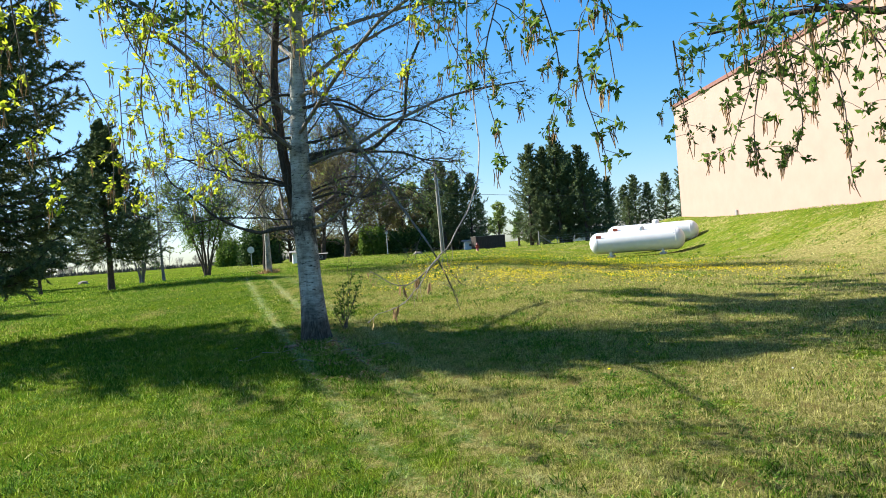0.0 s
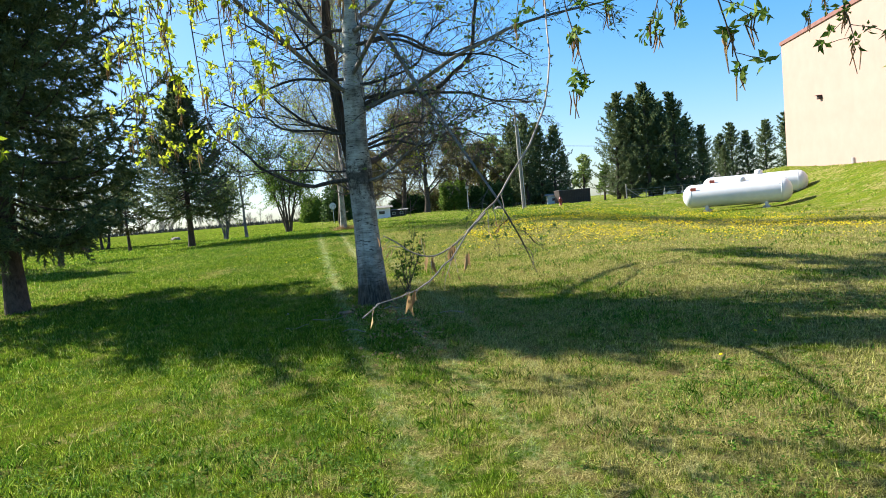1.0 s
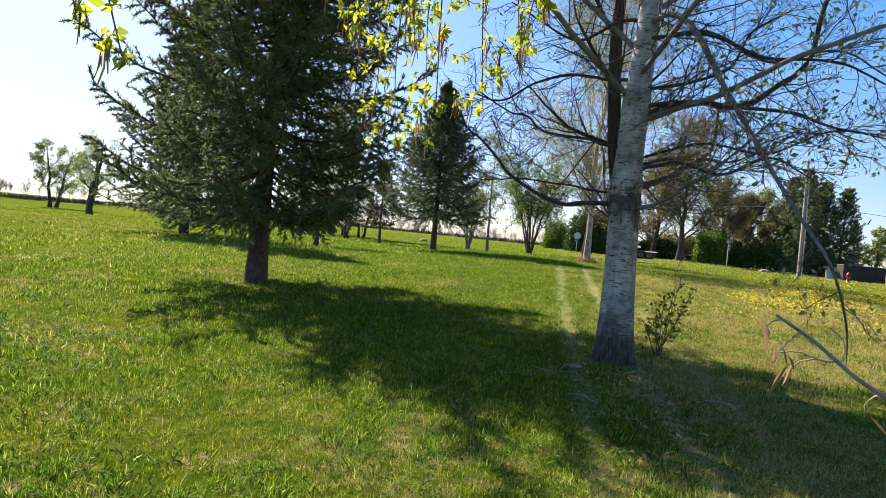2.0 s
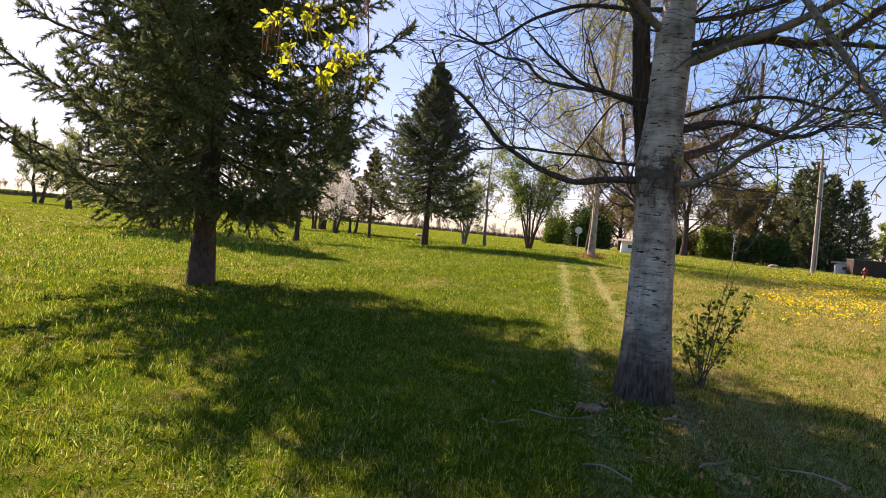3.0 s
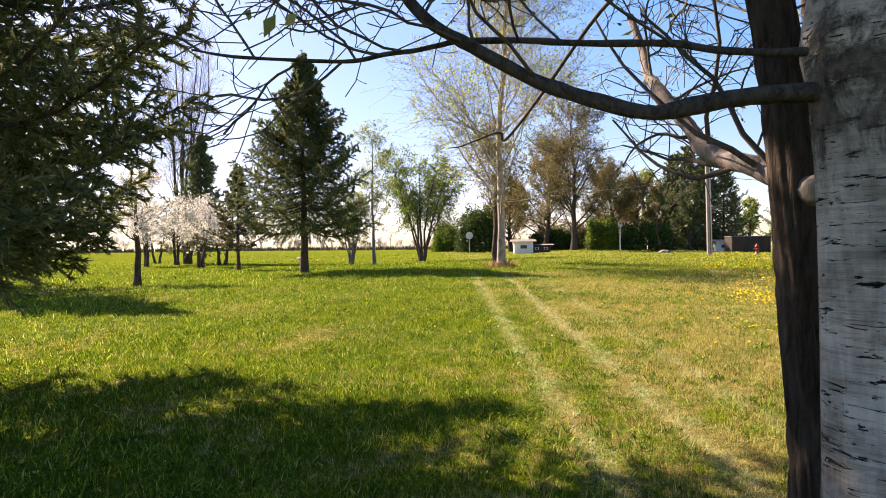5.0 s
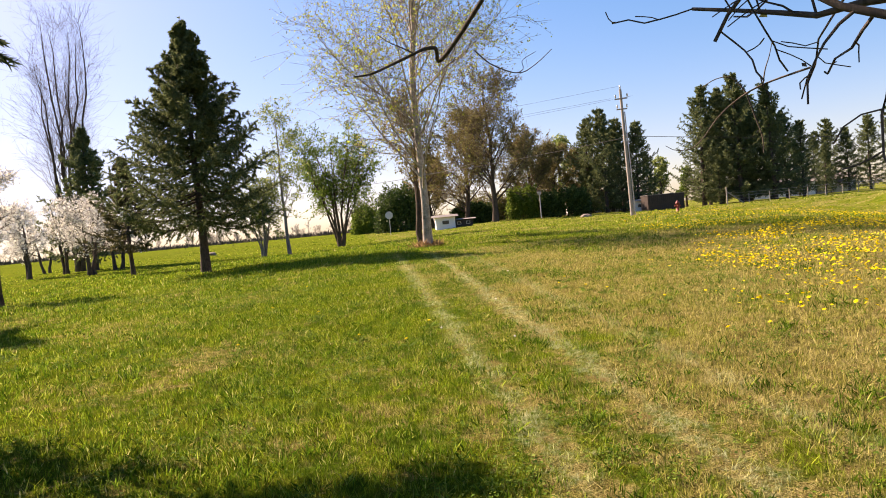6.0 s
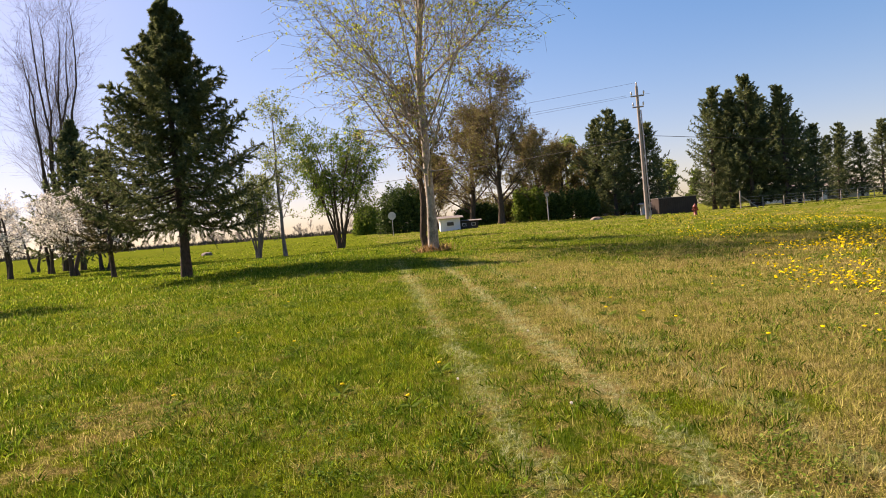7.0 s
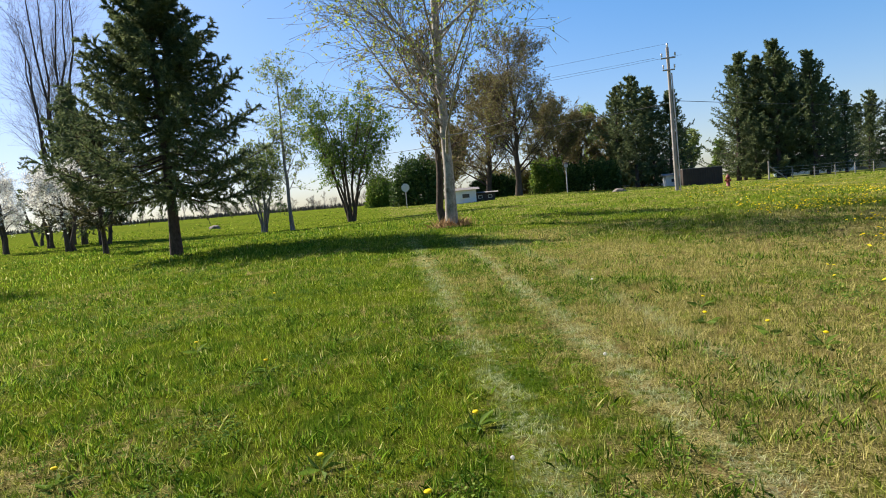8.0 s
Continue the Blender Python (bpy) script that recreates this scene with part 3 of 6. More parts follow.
# ---- conifers ----
def spruce_meshes(seed, H, R, crown, dense, tuft, droop=0.25, gaps=0.15, lean=0.0, fat=1.0, belly=1.0, jitter=1.0, slim=1.0, side=(0, 0), step=1.0, taper=1.08):
    """Trunk, boughs and needles of a spruce: whorls of boughs with drooping side shoots, each shoot a brush of needles."""
    rng = np.random.default_rng(seed)
    z = np.linspace(0, 1, 12)
    tp = np.stack([lean * z * z + 0.02 * np.sin(z * 9 + seed), 0.02 * np.cos(z * 7 + seed), z * H], 1)
    tr = 0.017 * H * (1 - z) ** 0.8 + 0.004 * H * np.exp(-z * 30) + 0.006
    trunk = tubes("trunk", [(tp, tr, 10)])
    zs, k = [], crown
    while k < H * 0.985:
        zs.append(k)
        k += step * (0.27 + 0.15 * rng.random()) * (H / 8) ** 0.5 * (1.1 - 0.5 * k / H)
    B, L = [], []
    for zz in zs:
        f = (zz - crown) / (H - crown)
        reach = R * min(1.0, belly * (1 - f)) ** taper * (0.82 + 0.18 * min(1, f / 0.10 + 0.2))
        reach *= 1 + jitter * rng.uniform(-0.22, 0.15)
        for a in rng.uniform(0, 2 * np.pi) + np.arange(7) * 2 * np.pi / 7 + rng.normal(size=7) * 0.25:
            if rng.random() < gaps:
                continue
            ln = reach * (1 + jitter * rng.uniform(-0.38, 0.18)) + 0.05
            d = np.array([np.cos(a), np.sin(a), 0])
            ln *= 1 + (d[0] * side[0] + d[1] * side[1]) * max(0.0, 1 - 1.5 * f)
            s = np.linspace(0, 1, 7)
            rise = (0.36 * f - droop * (1 - f)) * ln
            hgt = rise * s + ln * (0.20 * s ** 3 - 0.09 * np.sin(s * np.pi))
            p = np.array([lean * (zz / H) ** 2, 0, zz + rng.normal() * 0.05]) + d[None] * (s * ln)[:, None]
            p[:, 2] += hgt
            B.append(p)
            L.append(ln)
    B, L = np.array(B), np.array(L)
    BR = (0.006 + 0.010 * L)[:, None] * np.linspace(1, 0.25, 7)[None]
    # side shoots
    per = max(6, int(dense))
    S, SR = sprout(rng, B, BR, per, 4, (0.34, 0.62), 0.16, 1.0, (38, 68), -0.10, 0.07, 0.4, 0.5, True, 0.7)
    src = np.repeat(np.arange(len(B)), per)
    start = S[:, :1]
    S = start + (S - start) * np.clip(L[src] * 0.62, 0.14, 1.35)[:, None, None]
    top = np.linspace(H * 0.93, H * 1.015, 4)
    leader = np.stack([np.full(4, lean), np.zeros(4), top], 1)[None]
    ends = B[:, 3:]
    S = np.concatenate([S, ends, ends, ends, leader, leader])
    SR = np.concatenate([SR, BR[:, 3:], BR[:, 3:], BR[:, 3:], np.full((2, 4), 0.01)])
    boughs = tubes("branchwork", [(B, BR, 5)])
    # needle brushes
    pts = ends_of(S, rng, tuft, 0.03)
    dirs = np.repeat(unit(S[:, -1] - S[:, 0]), tuft, 0)
    n = len(pts)
    d = unit(dirs + rng.normal(size=(n, 3)) * 0.55 + np.array([0, 0, 0.05]))
    side = unit(np.cross(d, rng.normal(size=(n, 3))))
    ln = rng.uniform(0.06, 0.12, n)[:, None] * fat
    w = ln * rng.uniform(0.12, 0.24, n)[:, None] * slim
    v = np.stack([pts - d * ln * 0.3, pts + side * w + d * ln * 0.2, pts + d * ln, pts - side * w + d * ln * 0.2], 1).reshape(-1, 3)
    i = np.arange(n * 4).reshape(n, 4)
    needles = mesh_of("needles", v, [i])
    return trunk, boughs, needles


def spruce(x, y, meshes, label, turn=0.0, scale=1.0, needle=None, group=""):
    ob = thing("spruce_tree", (x, y, gz(x, y) - 0.04), label, "spruce tree", group)
    ob.rotation_euler[2], ob.scale = turn, (scale, scale, scale)
    part("trunk", meshes[0], BARK_SPRUCE, ob, smooth=True)
    part("branchwork", meshes[1], BARK_SPRUCE, ob, smooth=True, kind="stuff")
    part("needles", meshes[2], needle or NEEDLE, ob, kind="stuff")
    return ob


near_spruce = spruce_meshes(3, 10.6, 2.72, 1.58, 42, 60, 0.20, 0.05, 0, 0.95, 1.62, 0.62, 0.55, (0.06, -0.12), 0.80)
spruce(-10.28, 11.72, near_spruce, "tall dark spruce with bare lower trunk standing in the lawn", 0.0)
lone_spruce = spruce_meshes(8, 7.1, 2.50, 1.60, 34, 46, 0.14, 0.04, 0.10, 0.90, 1.12, 0.85, 0.62, (0, 0), 0.82)
spruce(-15.04, 26.06, lone_spruce, "conical green spruce with a slender top on the lawn", 2.1)
mid_spruce = spruce_meshes(15, 10.2, 3.1, 0.9, 22, 16, 0.12, 0.06, 0, 1.5, 1.2)
spruce(-23.95, 20.75, mid_spruce, "wide bluish spruce shading the lawn", 2.6)
thin_spruce = spruce_meshes(21, 4.3, 1.3, 1.1, 12, 9, 0.2, 0.25, 0, 1.3, 1.3, 1.3)
spruce(-21.0, 30.5, thin_spruce, "thin half-bare spruce with brownish needles", 1.0, 1.0, NEEDLE_BROWN)
far_spruce = spruce_meshes(31, 8.3, 2.6, 1.2, 18, 9, 0.12, 0.2, 0, 1.9, 1.2, 1.3)
spruce(-32.4, 41.7, far_spruce, "dark spruce beside a tall bare tree", 0.8, 1.0)

tall_a = spruce_meshes(41, 12, 2.9, 0.9, 18, 7, 0.10, 0.26, 0.5, 2.4, 1.3, 2.0, taper=0.70)
tall_b = spruce_meshes(43, 17, 4.0, 1.3, 20, 7, 0.10, 0.24, 0.6, 2.8, 1.35, 2.0, taper=0.66)
tall_c = spruce_meshes(47, 16, 4.3, 1.2, 20, 7, 0.12, 0.24, -0.6, 2.8, 1.5, 2.1, taper=0.72)
for x, y, s, turn in ((-5.1, 88.1, 0.93, 0), (-3.1, 86.6, 0.99, 2), (-1.2, 88.6, 0.90, 4), (0.5, 88.0, 0.86, 1), (1.9, 90.0, 0.58, 3), (-2.3, 92.0, 0.84, 5)):
    spruce(x, y, tall_a, "tall dark spruce in a clump behind the utility pole", turn, s, group="spruces behind the pole")
for x, y, s, turn, m in ((10.3, 106.8, 0.97, 0, tall_b), (12.9, 108.4, 1.0, 2, tall_c), (14.9, 105.9, 1.02, 4, tall_b), (16.6, 109.5, 0.97, 1, tall_c), (18.9, 105.0, 0.91, 3, tall_b), (21.0, 107.5, 0.74, 5, tall_c), (13.6, 112.0, 0.92, 2.5, tall_c), (23.5, 109.0, 0.62, 1.5, tall_b), (17.6, 113.0, 0.9, 0.5, tall_b), (11.6, 110.0, 0.8, 3.5, tall_c), (15.8, 107.6, 0.9, 5.5, tall_c), (19.8, 110.5, 0.8, 2.2, tall_b), (12.0, 104.8, 0.5, 4.2, tall_c)):
    spruce(x, y, m, "towering spruce in a dense stand beyond the fence", turn, s, group="spruces beyond the fence")
for x, y, s, turn in ((30.3, 127.7, 0.85, 0), (32.6, 127.0, 1.0, 2), (35.0, 126.6, 0.85, 4), (26.5, 122, 0.72, 3), (38.5, 128, 1.0, 1), (43, 130, 1.1, 2), (28.4, 116, 0.62, 5), (49, 130, 1.0, 0)):
    spruce(x, y, tall_a, "distant spruce in a row along the field", turn, s, group="spruces along the field")


# ---- broad-leaved trees ----
def leafy_tree(name, x, y, H, label, bark, twig, seed, trunk_r, fork, spread, leaf=None, leaves=0, leaf_size=(0.05, 0.09), up=0.10, stems=1, lean=(0, 0), counts=(12, 7, 6), turn=0.0, group="", limb_len=0.42, angle=(28, 60), twig_r=1.0, thick=0.36):
    """A trunk or several stems, limbs, branches, fine twigs and leaves at the twigs' ends."""
    rng = np.random.default_rng(seed)
    ob = thing(name, (x, y, gz(x, y) - 0.05), label, "tree", group)
    n = 11
    T, TR = [], []
    for k in range(stems):
        s = np.linspace(0, 1, n)
        a = k * 2.4 + seed
        out = np.array([np.cos(a), np.sin(a)]) * (spread * 0.45 * H * (0 if stems == 1 else 1) * rng.uniform(0.6, 1.1)) + np.array(lean) * H
        wob = np.cumsum(rng.normal(size=(n, 2)), 0) * 0.008 * H
        wob -= wob[0]
        h = H * (1 if stems == 1 else rng.uniform(0.75, 1.0))
        base = np.array([np.cos(a), np.sin(a)]) * (0.0 if stems == 1 else trunk_r * 1.6)
        T.append(np.stack([base[0] + out[0] * s ** 1.3 + wob[:, 0], base[1] + out[1] * s ** 1.3 + wob[:, 1], s * h * 0.96], 1))
        TR.append(trunk_r * ((1 - s) ** 0.75 * 0.92 + 0.06) + trunk_r * 0.3 * np.exp(-s * 30))
    T, TR = np.array(T), np.array(TR)
    for k in range(stems):
        part("trunk" if stems == 1 else "stem", tubes("trunk", [(T[k], TR[k], 10)]), bark, ob, smooth=True)
    A, AR = sprout(rng, T, TR, counts[0], 6, (H * limb_len * 0.75, H * limb_len), fork, 0.97, angle, up, 0.10, thick, 0.15)
    B, BR = sprout(rng, A, AR, counts[1], 4, (H * 0.11, H * 0.20), 0.15, 1.0, (25, 60), up * 0.6, 0.14, 0.55, 0.3)
    part("branchwork", tubes("branchwork", [(A, np.maximum(AR, 0.006), 5), (B, np.maximum(BR, 0.004), 3)]), bark, ob, smooth=True, kind="stuff")
    C, CR = sprout(rng, B, BR, counts[2], 3, (H * 0.035, H * 0.085), 0.1, 1.0, (25, 65), up * 0.5, 0.2, 0.6, 0.4, False)
    part("twigs", tubes("twigs", [(C, np.maximum(CR, 0.0032 * twig_r), 3)]), twig, ob, kind="stuff")
    if leaf is not None and leaves:
        pts = ends_of(C, rng, leaves, 0.2)
        part("leaves", leaf_cloud(rng, "leaves", pts, leaf_size, 0.2, 0.05), leaf, ob, kind="stuff")
    return ob


leafy_tree("birch_tree", -8.83, 27.25, 12.6, "tall pale birch in first leaf, dry grass round its foot", BARK_BIRCH, TWIG_RED, 4, 0.115, 0.13, 0.3, LEAF_BIRCH, 4, (0.045, 0.09), 0.09, counts=(46, 13, 10), limb_len=0.36, angle=(30, 58), thick=0.34)
leafy_tree("maple_tree", -9.55, 29.4, 4.6, "dark-trunked budding tree behind the birch", BARK_DARK, TWIG_RED, 14, 0.105, 0.30, 0.3, LEAF_BUD, 3, (0.06, 0.11), 0.05, counts=(18, 9, 7), limb_len=0.40)
for x, y, H, seed in ((-14.1, 74.5, 14.0, 5), (-17.6, 78.1, 11.0, 6), (-9.0, 91.0, 8.6, 7), (-22.5, 82, 7.5, 17), (-6.0, 93.0, 7.6, 18), (-11.5, 86, 9.4, 20)):
    leafy_tree("maple_tree", x, y, H, "budding brownish-green maple with a dense round crown", BARK_DARK, TWIG_RED, seed, 0.30, 0.10, 0.3, LEAF_BUD, 8, (0.10, 0.20), 0.05, counts=(32, 12, 8), limb_len=0.62, angle=(30, 72), group="budding maples", twig_r=2)
leafy_tree("bare_tree", -35.35, 43.75, 16.0, "tall bare poplar with several upright stems", BARK_DARK, TWIG, 9, 0.11, 0.28, 0.22, None, 0, up=0.22, stems=8, counts=(12, 6, 4), limb_len=0.24, angle=(14, 34), twig_r=1.2, thick=0.36)
leafy_tree("sapling", -19.0, 39.2, 7.4, "slender young tree with feathery pale leaves", BARK_GREY, TWIG, 11, 0.09, 0.22, 0.2, LEAF_SOFT, 5, (0.08, 0.15), 0.10, counts=(18, 6, 5), limb_len=0.30, angle=(28, 55))
leafy_tree("shrub_tree", -18.4, 44.4, 6.6, "many-stemmed leafing shrub spreading over the lawn", BARK_DARK, TWIG, 12, 0.075, 0.28, 0.62, LEAF_GREEN, 6, (0.08, 0.15), 0.04, stems=9, counts=(10, 6, 5), limb_len=0.32)
leafy_tree("shrub_tree", -20.5, 39.4, 4.3, "pale-leaved many-stemmed shrub on the lawn", BARK_GREY, TWIG, 13, 0.05, 0.25, 0.40, LEAF_SOFT, 7, (0.07, 0.13), 0.06, stems=6, counts=(8, 5, 4), limb_len=0.30)
for x, y, H, seed in ((-32.8, 40.0, 4.6, 22), (-42.0, 48.0, 5.5, 23), (-26.9, 35.1, 4.3, 24), (-28.6, 38.9, 4.2, 26), (-31.8, 36.6, 4.0, 28)):
    leafy_tree("apple_tree", x, y, H, "apple tree in white blossom at the edge of the lawn", BARK_DARK, TWIG, seed, 0.10, 0.25, 0.35, BLOSSOM, 3, (0.06, 0.11), 0.02, stems=2, counts=(12, 8, 7), limb_len=0.42, angle=(40, 75), group="apple trees")
leafy_tree("apple_tree", -17.74, 21.9, 3.2, "small apple tree in white blossom on a crooked trunk", BARK_DARK, TWIG, 27, 0.10, 0.34, 0.35, BLOSSOM, 6, (0.035, 0.07), 0.02, counts=(14, 8, 7), limb_len=0.46, angle=(40, 75), lean=(0.06, 0), group="apple trees")
leafy_tree("apple_tree", -47.25, 30.8, 6.6, "low spreading apple tree with pale leaves", BARK_DARK, TWIG, 25, 0.22, 0.22, 0.35, LEAF_SOFT, 4, (0.09, 0.16), 0.02, stems=2, counts=(10, 7, 6), limb_len=0.42, angle=(40, 75), group="apple trees")


# ---- the great pale-barked tree by the path ----
TREE = (-2.96, 10.23)


def limb_part(ob, name, pts, r0, r1, n=14, bark=None, sides=10):
    """A limb through world points, as a part of the tree; returns its polyline in the tree's own space."""
    base = np.array(ob.location)
    P = curve_pts(np.array(pts, float) - base, n)
    R = np.linspace(1, 0, n) ** 0.8 * (r0 - r1) + r1
    R[0] *= 1.25
    rng = np.random.default_rng(int(abs(P.sum()) * 1000))
    P[1:-1] += rng.normal(size=(n - 2, 3)) * r0 * 0.18
    Q = curve_pts(P, 64)
    part(name, rough_tube(name, Q, np.interp(np.linspace(0, 1, 64), np.linspace(0, 1, n), R), sides, 0.26, len(ob.children)), bark or BARK_GREY, ob, smooth=True)
    return P, R


def build_great_tree():
    x0, y0 = TREE
    g = gz(x0, y0)
    ob = thing("poplar_tree", (x0, y0, g), "great pale-barked poplar with dark knots and sweeping bare limbs", "tree")
    # trunk with root flare, knot ring and slight lumps
    zs = np.concatenate([np.linspace(-0.15, 0.5, 14), np.linspace(0.55, 3.6, 60), np.linspace(3.75, 9.5, 26)])
    rad = 0.84 * np.interp(zs, [-0.15, 0.0, 0.12, 0.3, 0.6, 1.0, 1.6, 1.82, 1.98, 2.15, 2.4, 2.85, 3.05, 3.3, 4.5, 7, 9.5], [0.31, 0.288, 0.268, 0.250, 0.230, 0.217, 0.203, 0.208, 0.224, 0.206, 0.187, 0.185, 0.19, 0.165, 0.14, 0.09, 0.02])
    cx = np.interp(zs, [-0.15, 0, 2, 3.1, 6, 9.5], [0.04, 0.03, -0.04, -0.03, 0.1, 0.25])
    cy = np.interp(zs, [-0.15, 2, 3.1, 9.5], [0, 0.0, 0.05, 0.3])
    sides = 40
    a = np.arange(sides) * 2 * np.pi / sides
    v = []
    for z, r, ox, oy in zip(zs, rad, cx, cy):
        flare = 1 + 0.09 * np.exp(-max(z, 0) * 4.5) * np.cos(5 * a + 0.6) + 0.05 * np.exp(-max(z, 0) * 1.2) * np.cos(11 * a + z)
        lump = np.array([noise.noise(Vector((np.cos(t) * 1.6, np.sin(t) * 1.6, z * 1.3))) for t in a]) * 0.07
        knot = np.array([noise.noise(Vector((np.cos(t) * 4, np.sin(t) * 4, z * 6))) for t in a]) * 0.10 * math.exp(-((z - 1.97) / 0.14) ** 2)
        rr = r * (flare + lump + knot)
        v.append(np.stack([ox + rr * np.cos(a), oy + rr * np.sin(a), np.full(sides, z)], 1))
    v = np.concatenate(v)
    i = np.arange(len(zs) * sides).reshape(len(zs), sides)
    nx = np.roll(i, -1, 1)
    q = np.stack([i[:-1], nx[:-1], nx[1:], i[1:]], -1).reshape(-1, 4)
    part("trunk", mesh_of("trunk", v, [q]), ASPEN, ob, smooth=True)
    limbs = []
    def add(pts, r0, r1, bark=None):
        """A limb that leaves the trunk from its heart."""
        z = pts[0][2]
        heart = (x0 + float(np.interp(z - g, zs, cx)), y0 + float(np.interp(z - g, zs, cy)), z)
        limbs.append(limb_part(ob, "limb", [heart] + list(pts), r0, r1, bark=bark))

    # the long low limb to the west
    add([(-3.22, 10.17, 2.03), (-3.44, 10.11, 2.02), (-3.59, 10.07, 1.98), (-3.77, 10.02, 2.02), (-3.99, 9.96, 2.11), (-4.22, 9.90, 2.23), (-4.39, 9.86, 2.36), (-4.53, 9.82, 2.53), (-4.67, 9.78, 2.67), (-4.86, 9.73, 2.81), (-5.02, 9.69, 3.11)], 0.032, 0.009, BARK_LIMB)
    # the crooked limb to the north-east
    add([(-2.94, 10.25, 3.05), (-2.66, 10.36, 3.20), (-2.32, 10.49, 3.27), (-1.91, 10.64, 3.25), (-1.55, 10.78, 3.53), (-1.30, 10.88, 3.79), (-1.18, 10.95, 4.5), (-0.95, 11.3, 5.2)], 0.045, 0.02, BARK_LIMB)
    # limbs to the north, seen beside the trunk
    add([(-2.85, 10.17, 2.00), (-2.63, 10.09, 2.05), (-2.44, 10.02, 2.14), (-2.24, 9.94, 2.29), (-2.07, 9.88, 2.37), (-1.97, 9.84, 2.46), (-1.7, 9.75, 2.7), (-1.4, 9.7, 3.0)], 0.026, 0.008, BARK_GREY)
    add([(-2.93, 10.70, 2.31), (-2.81, 11.96, 2.65), (-2.69, 13.08, 2.99), (-2.62, 13.72, 3.37), (-2.64, 13.9, 4.0)], 0.055, 0.02, BARK_LIMB)
    add([(-2.93, 10.44, 2.53), (-2.74, 11.17, 2.72), (-2.47, 12.17, 2.87), (-2.26, 12.97, 2.95), (-2.01, 13.89, 3.24), (-1.8, 14.5, 3.6)], 0.026, 0.010, BARK_LIMB)
    # broken pale stub with a ragged end
    add([(-3.12, 10.49, 1.75), (-3.24, 10.72, 1.83), (-3.37, 10.97, 1.92), (-3.46, 11.14, 2.01), (-3.54, 11.31, 2.15), (-3.68, 11.59, 2.41), (-3.76, 11.75, 2.56), (-3.85, 11.95, 2.95)], 0.055, 0.02)
    # limbs to the west and south, higher up
    add([(-3.27, 10.12, 2.71), (-3.43, 10.06, 2.76), (-3.79, 9.92, 2.79), (-3.98, 9.85, 2.85), (-4.13, 9.79, 2.99), (-4.33, 9.72, 3.03), (-4.7, 9.6, 3.25)], 0.020, 0.008, BARK_LIMB)
    add([(-3.35, 10.15, 2.17), (-3.57, 10.11, 2.22), (-3.92, 10.03, 2.24), (-4.24, 9.96, 2.27), (-4.36, 9.94, 2.25), (-4.49, 9.91, 2.24), (-4.67, 9.87, 2.22), (-5.00, 9.80, 2.25), (-5.23, 9.75, 2.29)], 0.014, 0.004, BARK_LIMB)
    add([(-3.15, 10.60, 2.75), (-3.60, 11.30, 2.95), (-4.00, 12.00, 3.05), (-4.83, 12.95, 2.48), (-4.94, 12.93, 2.48), (-5.04, 12.91, 2.46), (-5.22, 12.88, 2.39), (-5.35, 12.84, 2.37)], 0.017, 0.004, BARK_LIMB)
    add([(-3.10, 10.15, 3.34), (-3.49, 9.31, 3.77), (-3.76, 8.42, 4.15), (-3.58, 6.94, 4.10), (-3.26, 5.81, 3.81)], 0.04, 0.010)
    add([(-2.95, 10.20, 3.54), (-2.13, 9.29, 4.14), (-1.37, 8.39, 4.55), (-0.57, 7.46, 4.68), (0.14, 6.20, 4.46)], 0.036, 0.010)
    add([(-2.84, 10.26, 3.04), (-2.02, 9.90, 3.23), (-1.11, 9.68, 3.60), (-0.19, 10.01, 3.95), (0.71, 9.66, 3.95)], 0.038, 0.010)
    add([(-3.13, 10.39, 3.94), (-3.97, 10.07, 4.71), (-4.92, 9.47, 5.44), (-6.19, 9.61, 6.31)], 0.04, 0.010)
    add([(-2.99, 10.52, 4.34), (-2.23, 11.48, 5.24), (-1.51, 12.78, 6.03), (-0.67, 13.99, 6.86)], 0.045, 0.010)
    add([(-3.01, 10.58, 4.86), (-3.68, 11.91, 5.63), (-4.24, 13.35, 6.33), (-4.67, 14.62, 7.07)], 0.04, 0.010)
    add([(-2.94, 10.74, 5.56), (-2.32, 10.17, 6.68), (-1.87, 9.84, 7.74), (-1.53, 9.77, 8.84)], 0.05, 0.012)
    # a ring of upper limbs above the view, added to cast dappled shade
    for k in range(11):
        a, z = k * 2.4 + 0.7, 5.0 + 0.4 * k
        r = 4.2 - 0.22 * k
        add([(x0 + r * q * math.cos(a), y0 + 0.1 + r * q * math.sin(a), z + h) for q, h in ((0, 0), (0.35, 0.7), (0.7, 1.2), (1, 1.4))], 0.045, 0.01)
    # a thick broken limb that hangs down to the grass
    add([(-2.85, 10.20, 4.15), (-2.64, 10.06, 4.16), (-2.31, 9.91, 3.85), (-1.92, 9.73, 3.16), (-1.59, 9.58, 2.63), (-1.19, 9.21, 1.99), (-0.78, 8.85, 1.35), (-0.59, 11.86, 0.32)], 0.043, 0.004, BARK_GREY)
    # crooked limbs over the open lawn to the east
    add([(-2.89, 10.25, 3.18), (-2.30, 10.38, 3.25), (-1.89, 10.46, 3.20), (-1.39, 10.57, 3.16), (-0.95, 10.66, 3.00), (-0.50, 10.76, 2.96)], 0.03, 0.008, BARK_LIMB)
    add([(-2.91, 10.27, 3.38), (-2.57, 10.43, 3.47), (-2.08, 10.66, 3.70), (-1.89, 10.74, 4.11), (-1.52, 10.91, 4.39)], 0.026, 0.008, BARK_LIMB)
    add([(-2.90, 10.23, 3.95), (-2.29, 10.23, 3.97), (-1.70, 10.23, 3.69), (-1.02, 10.23, 3.60), (-0.58, 10.23, 3.36)], 0.028, 0.008, BARK_LIMB)
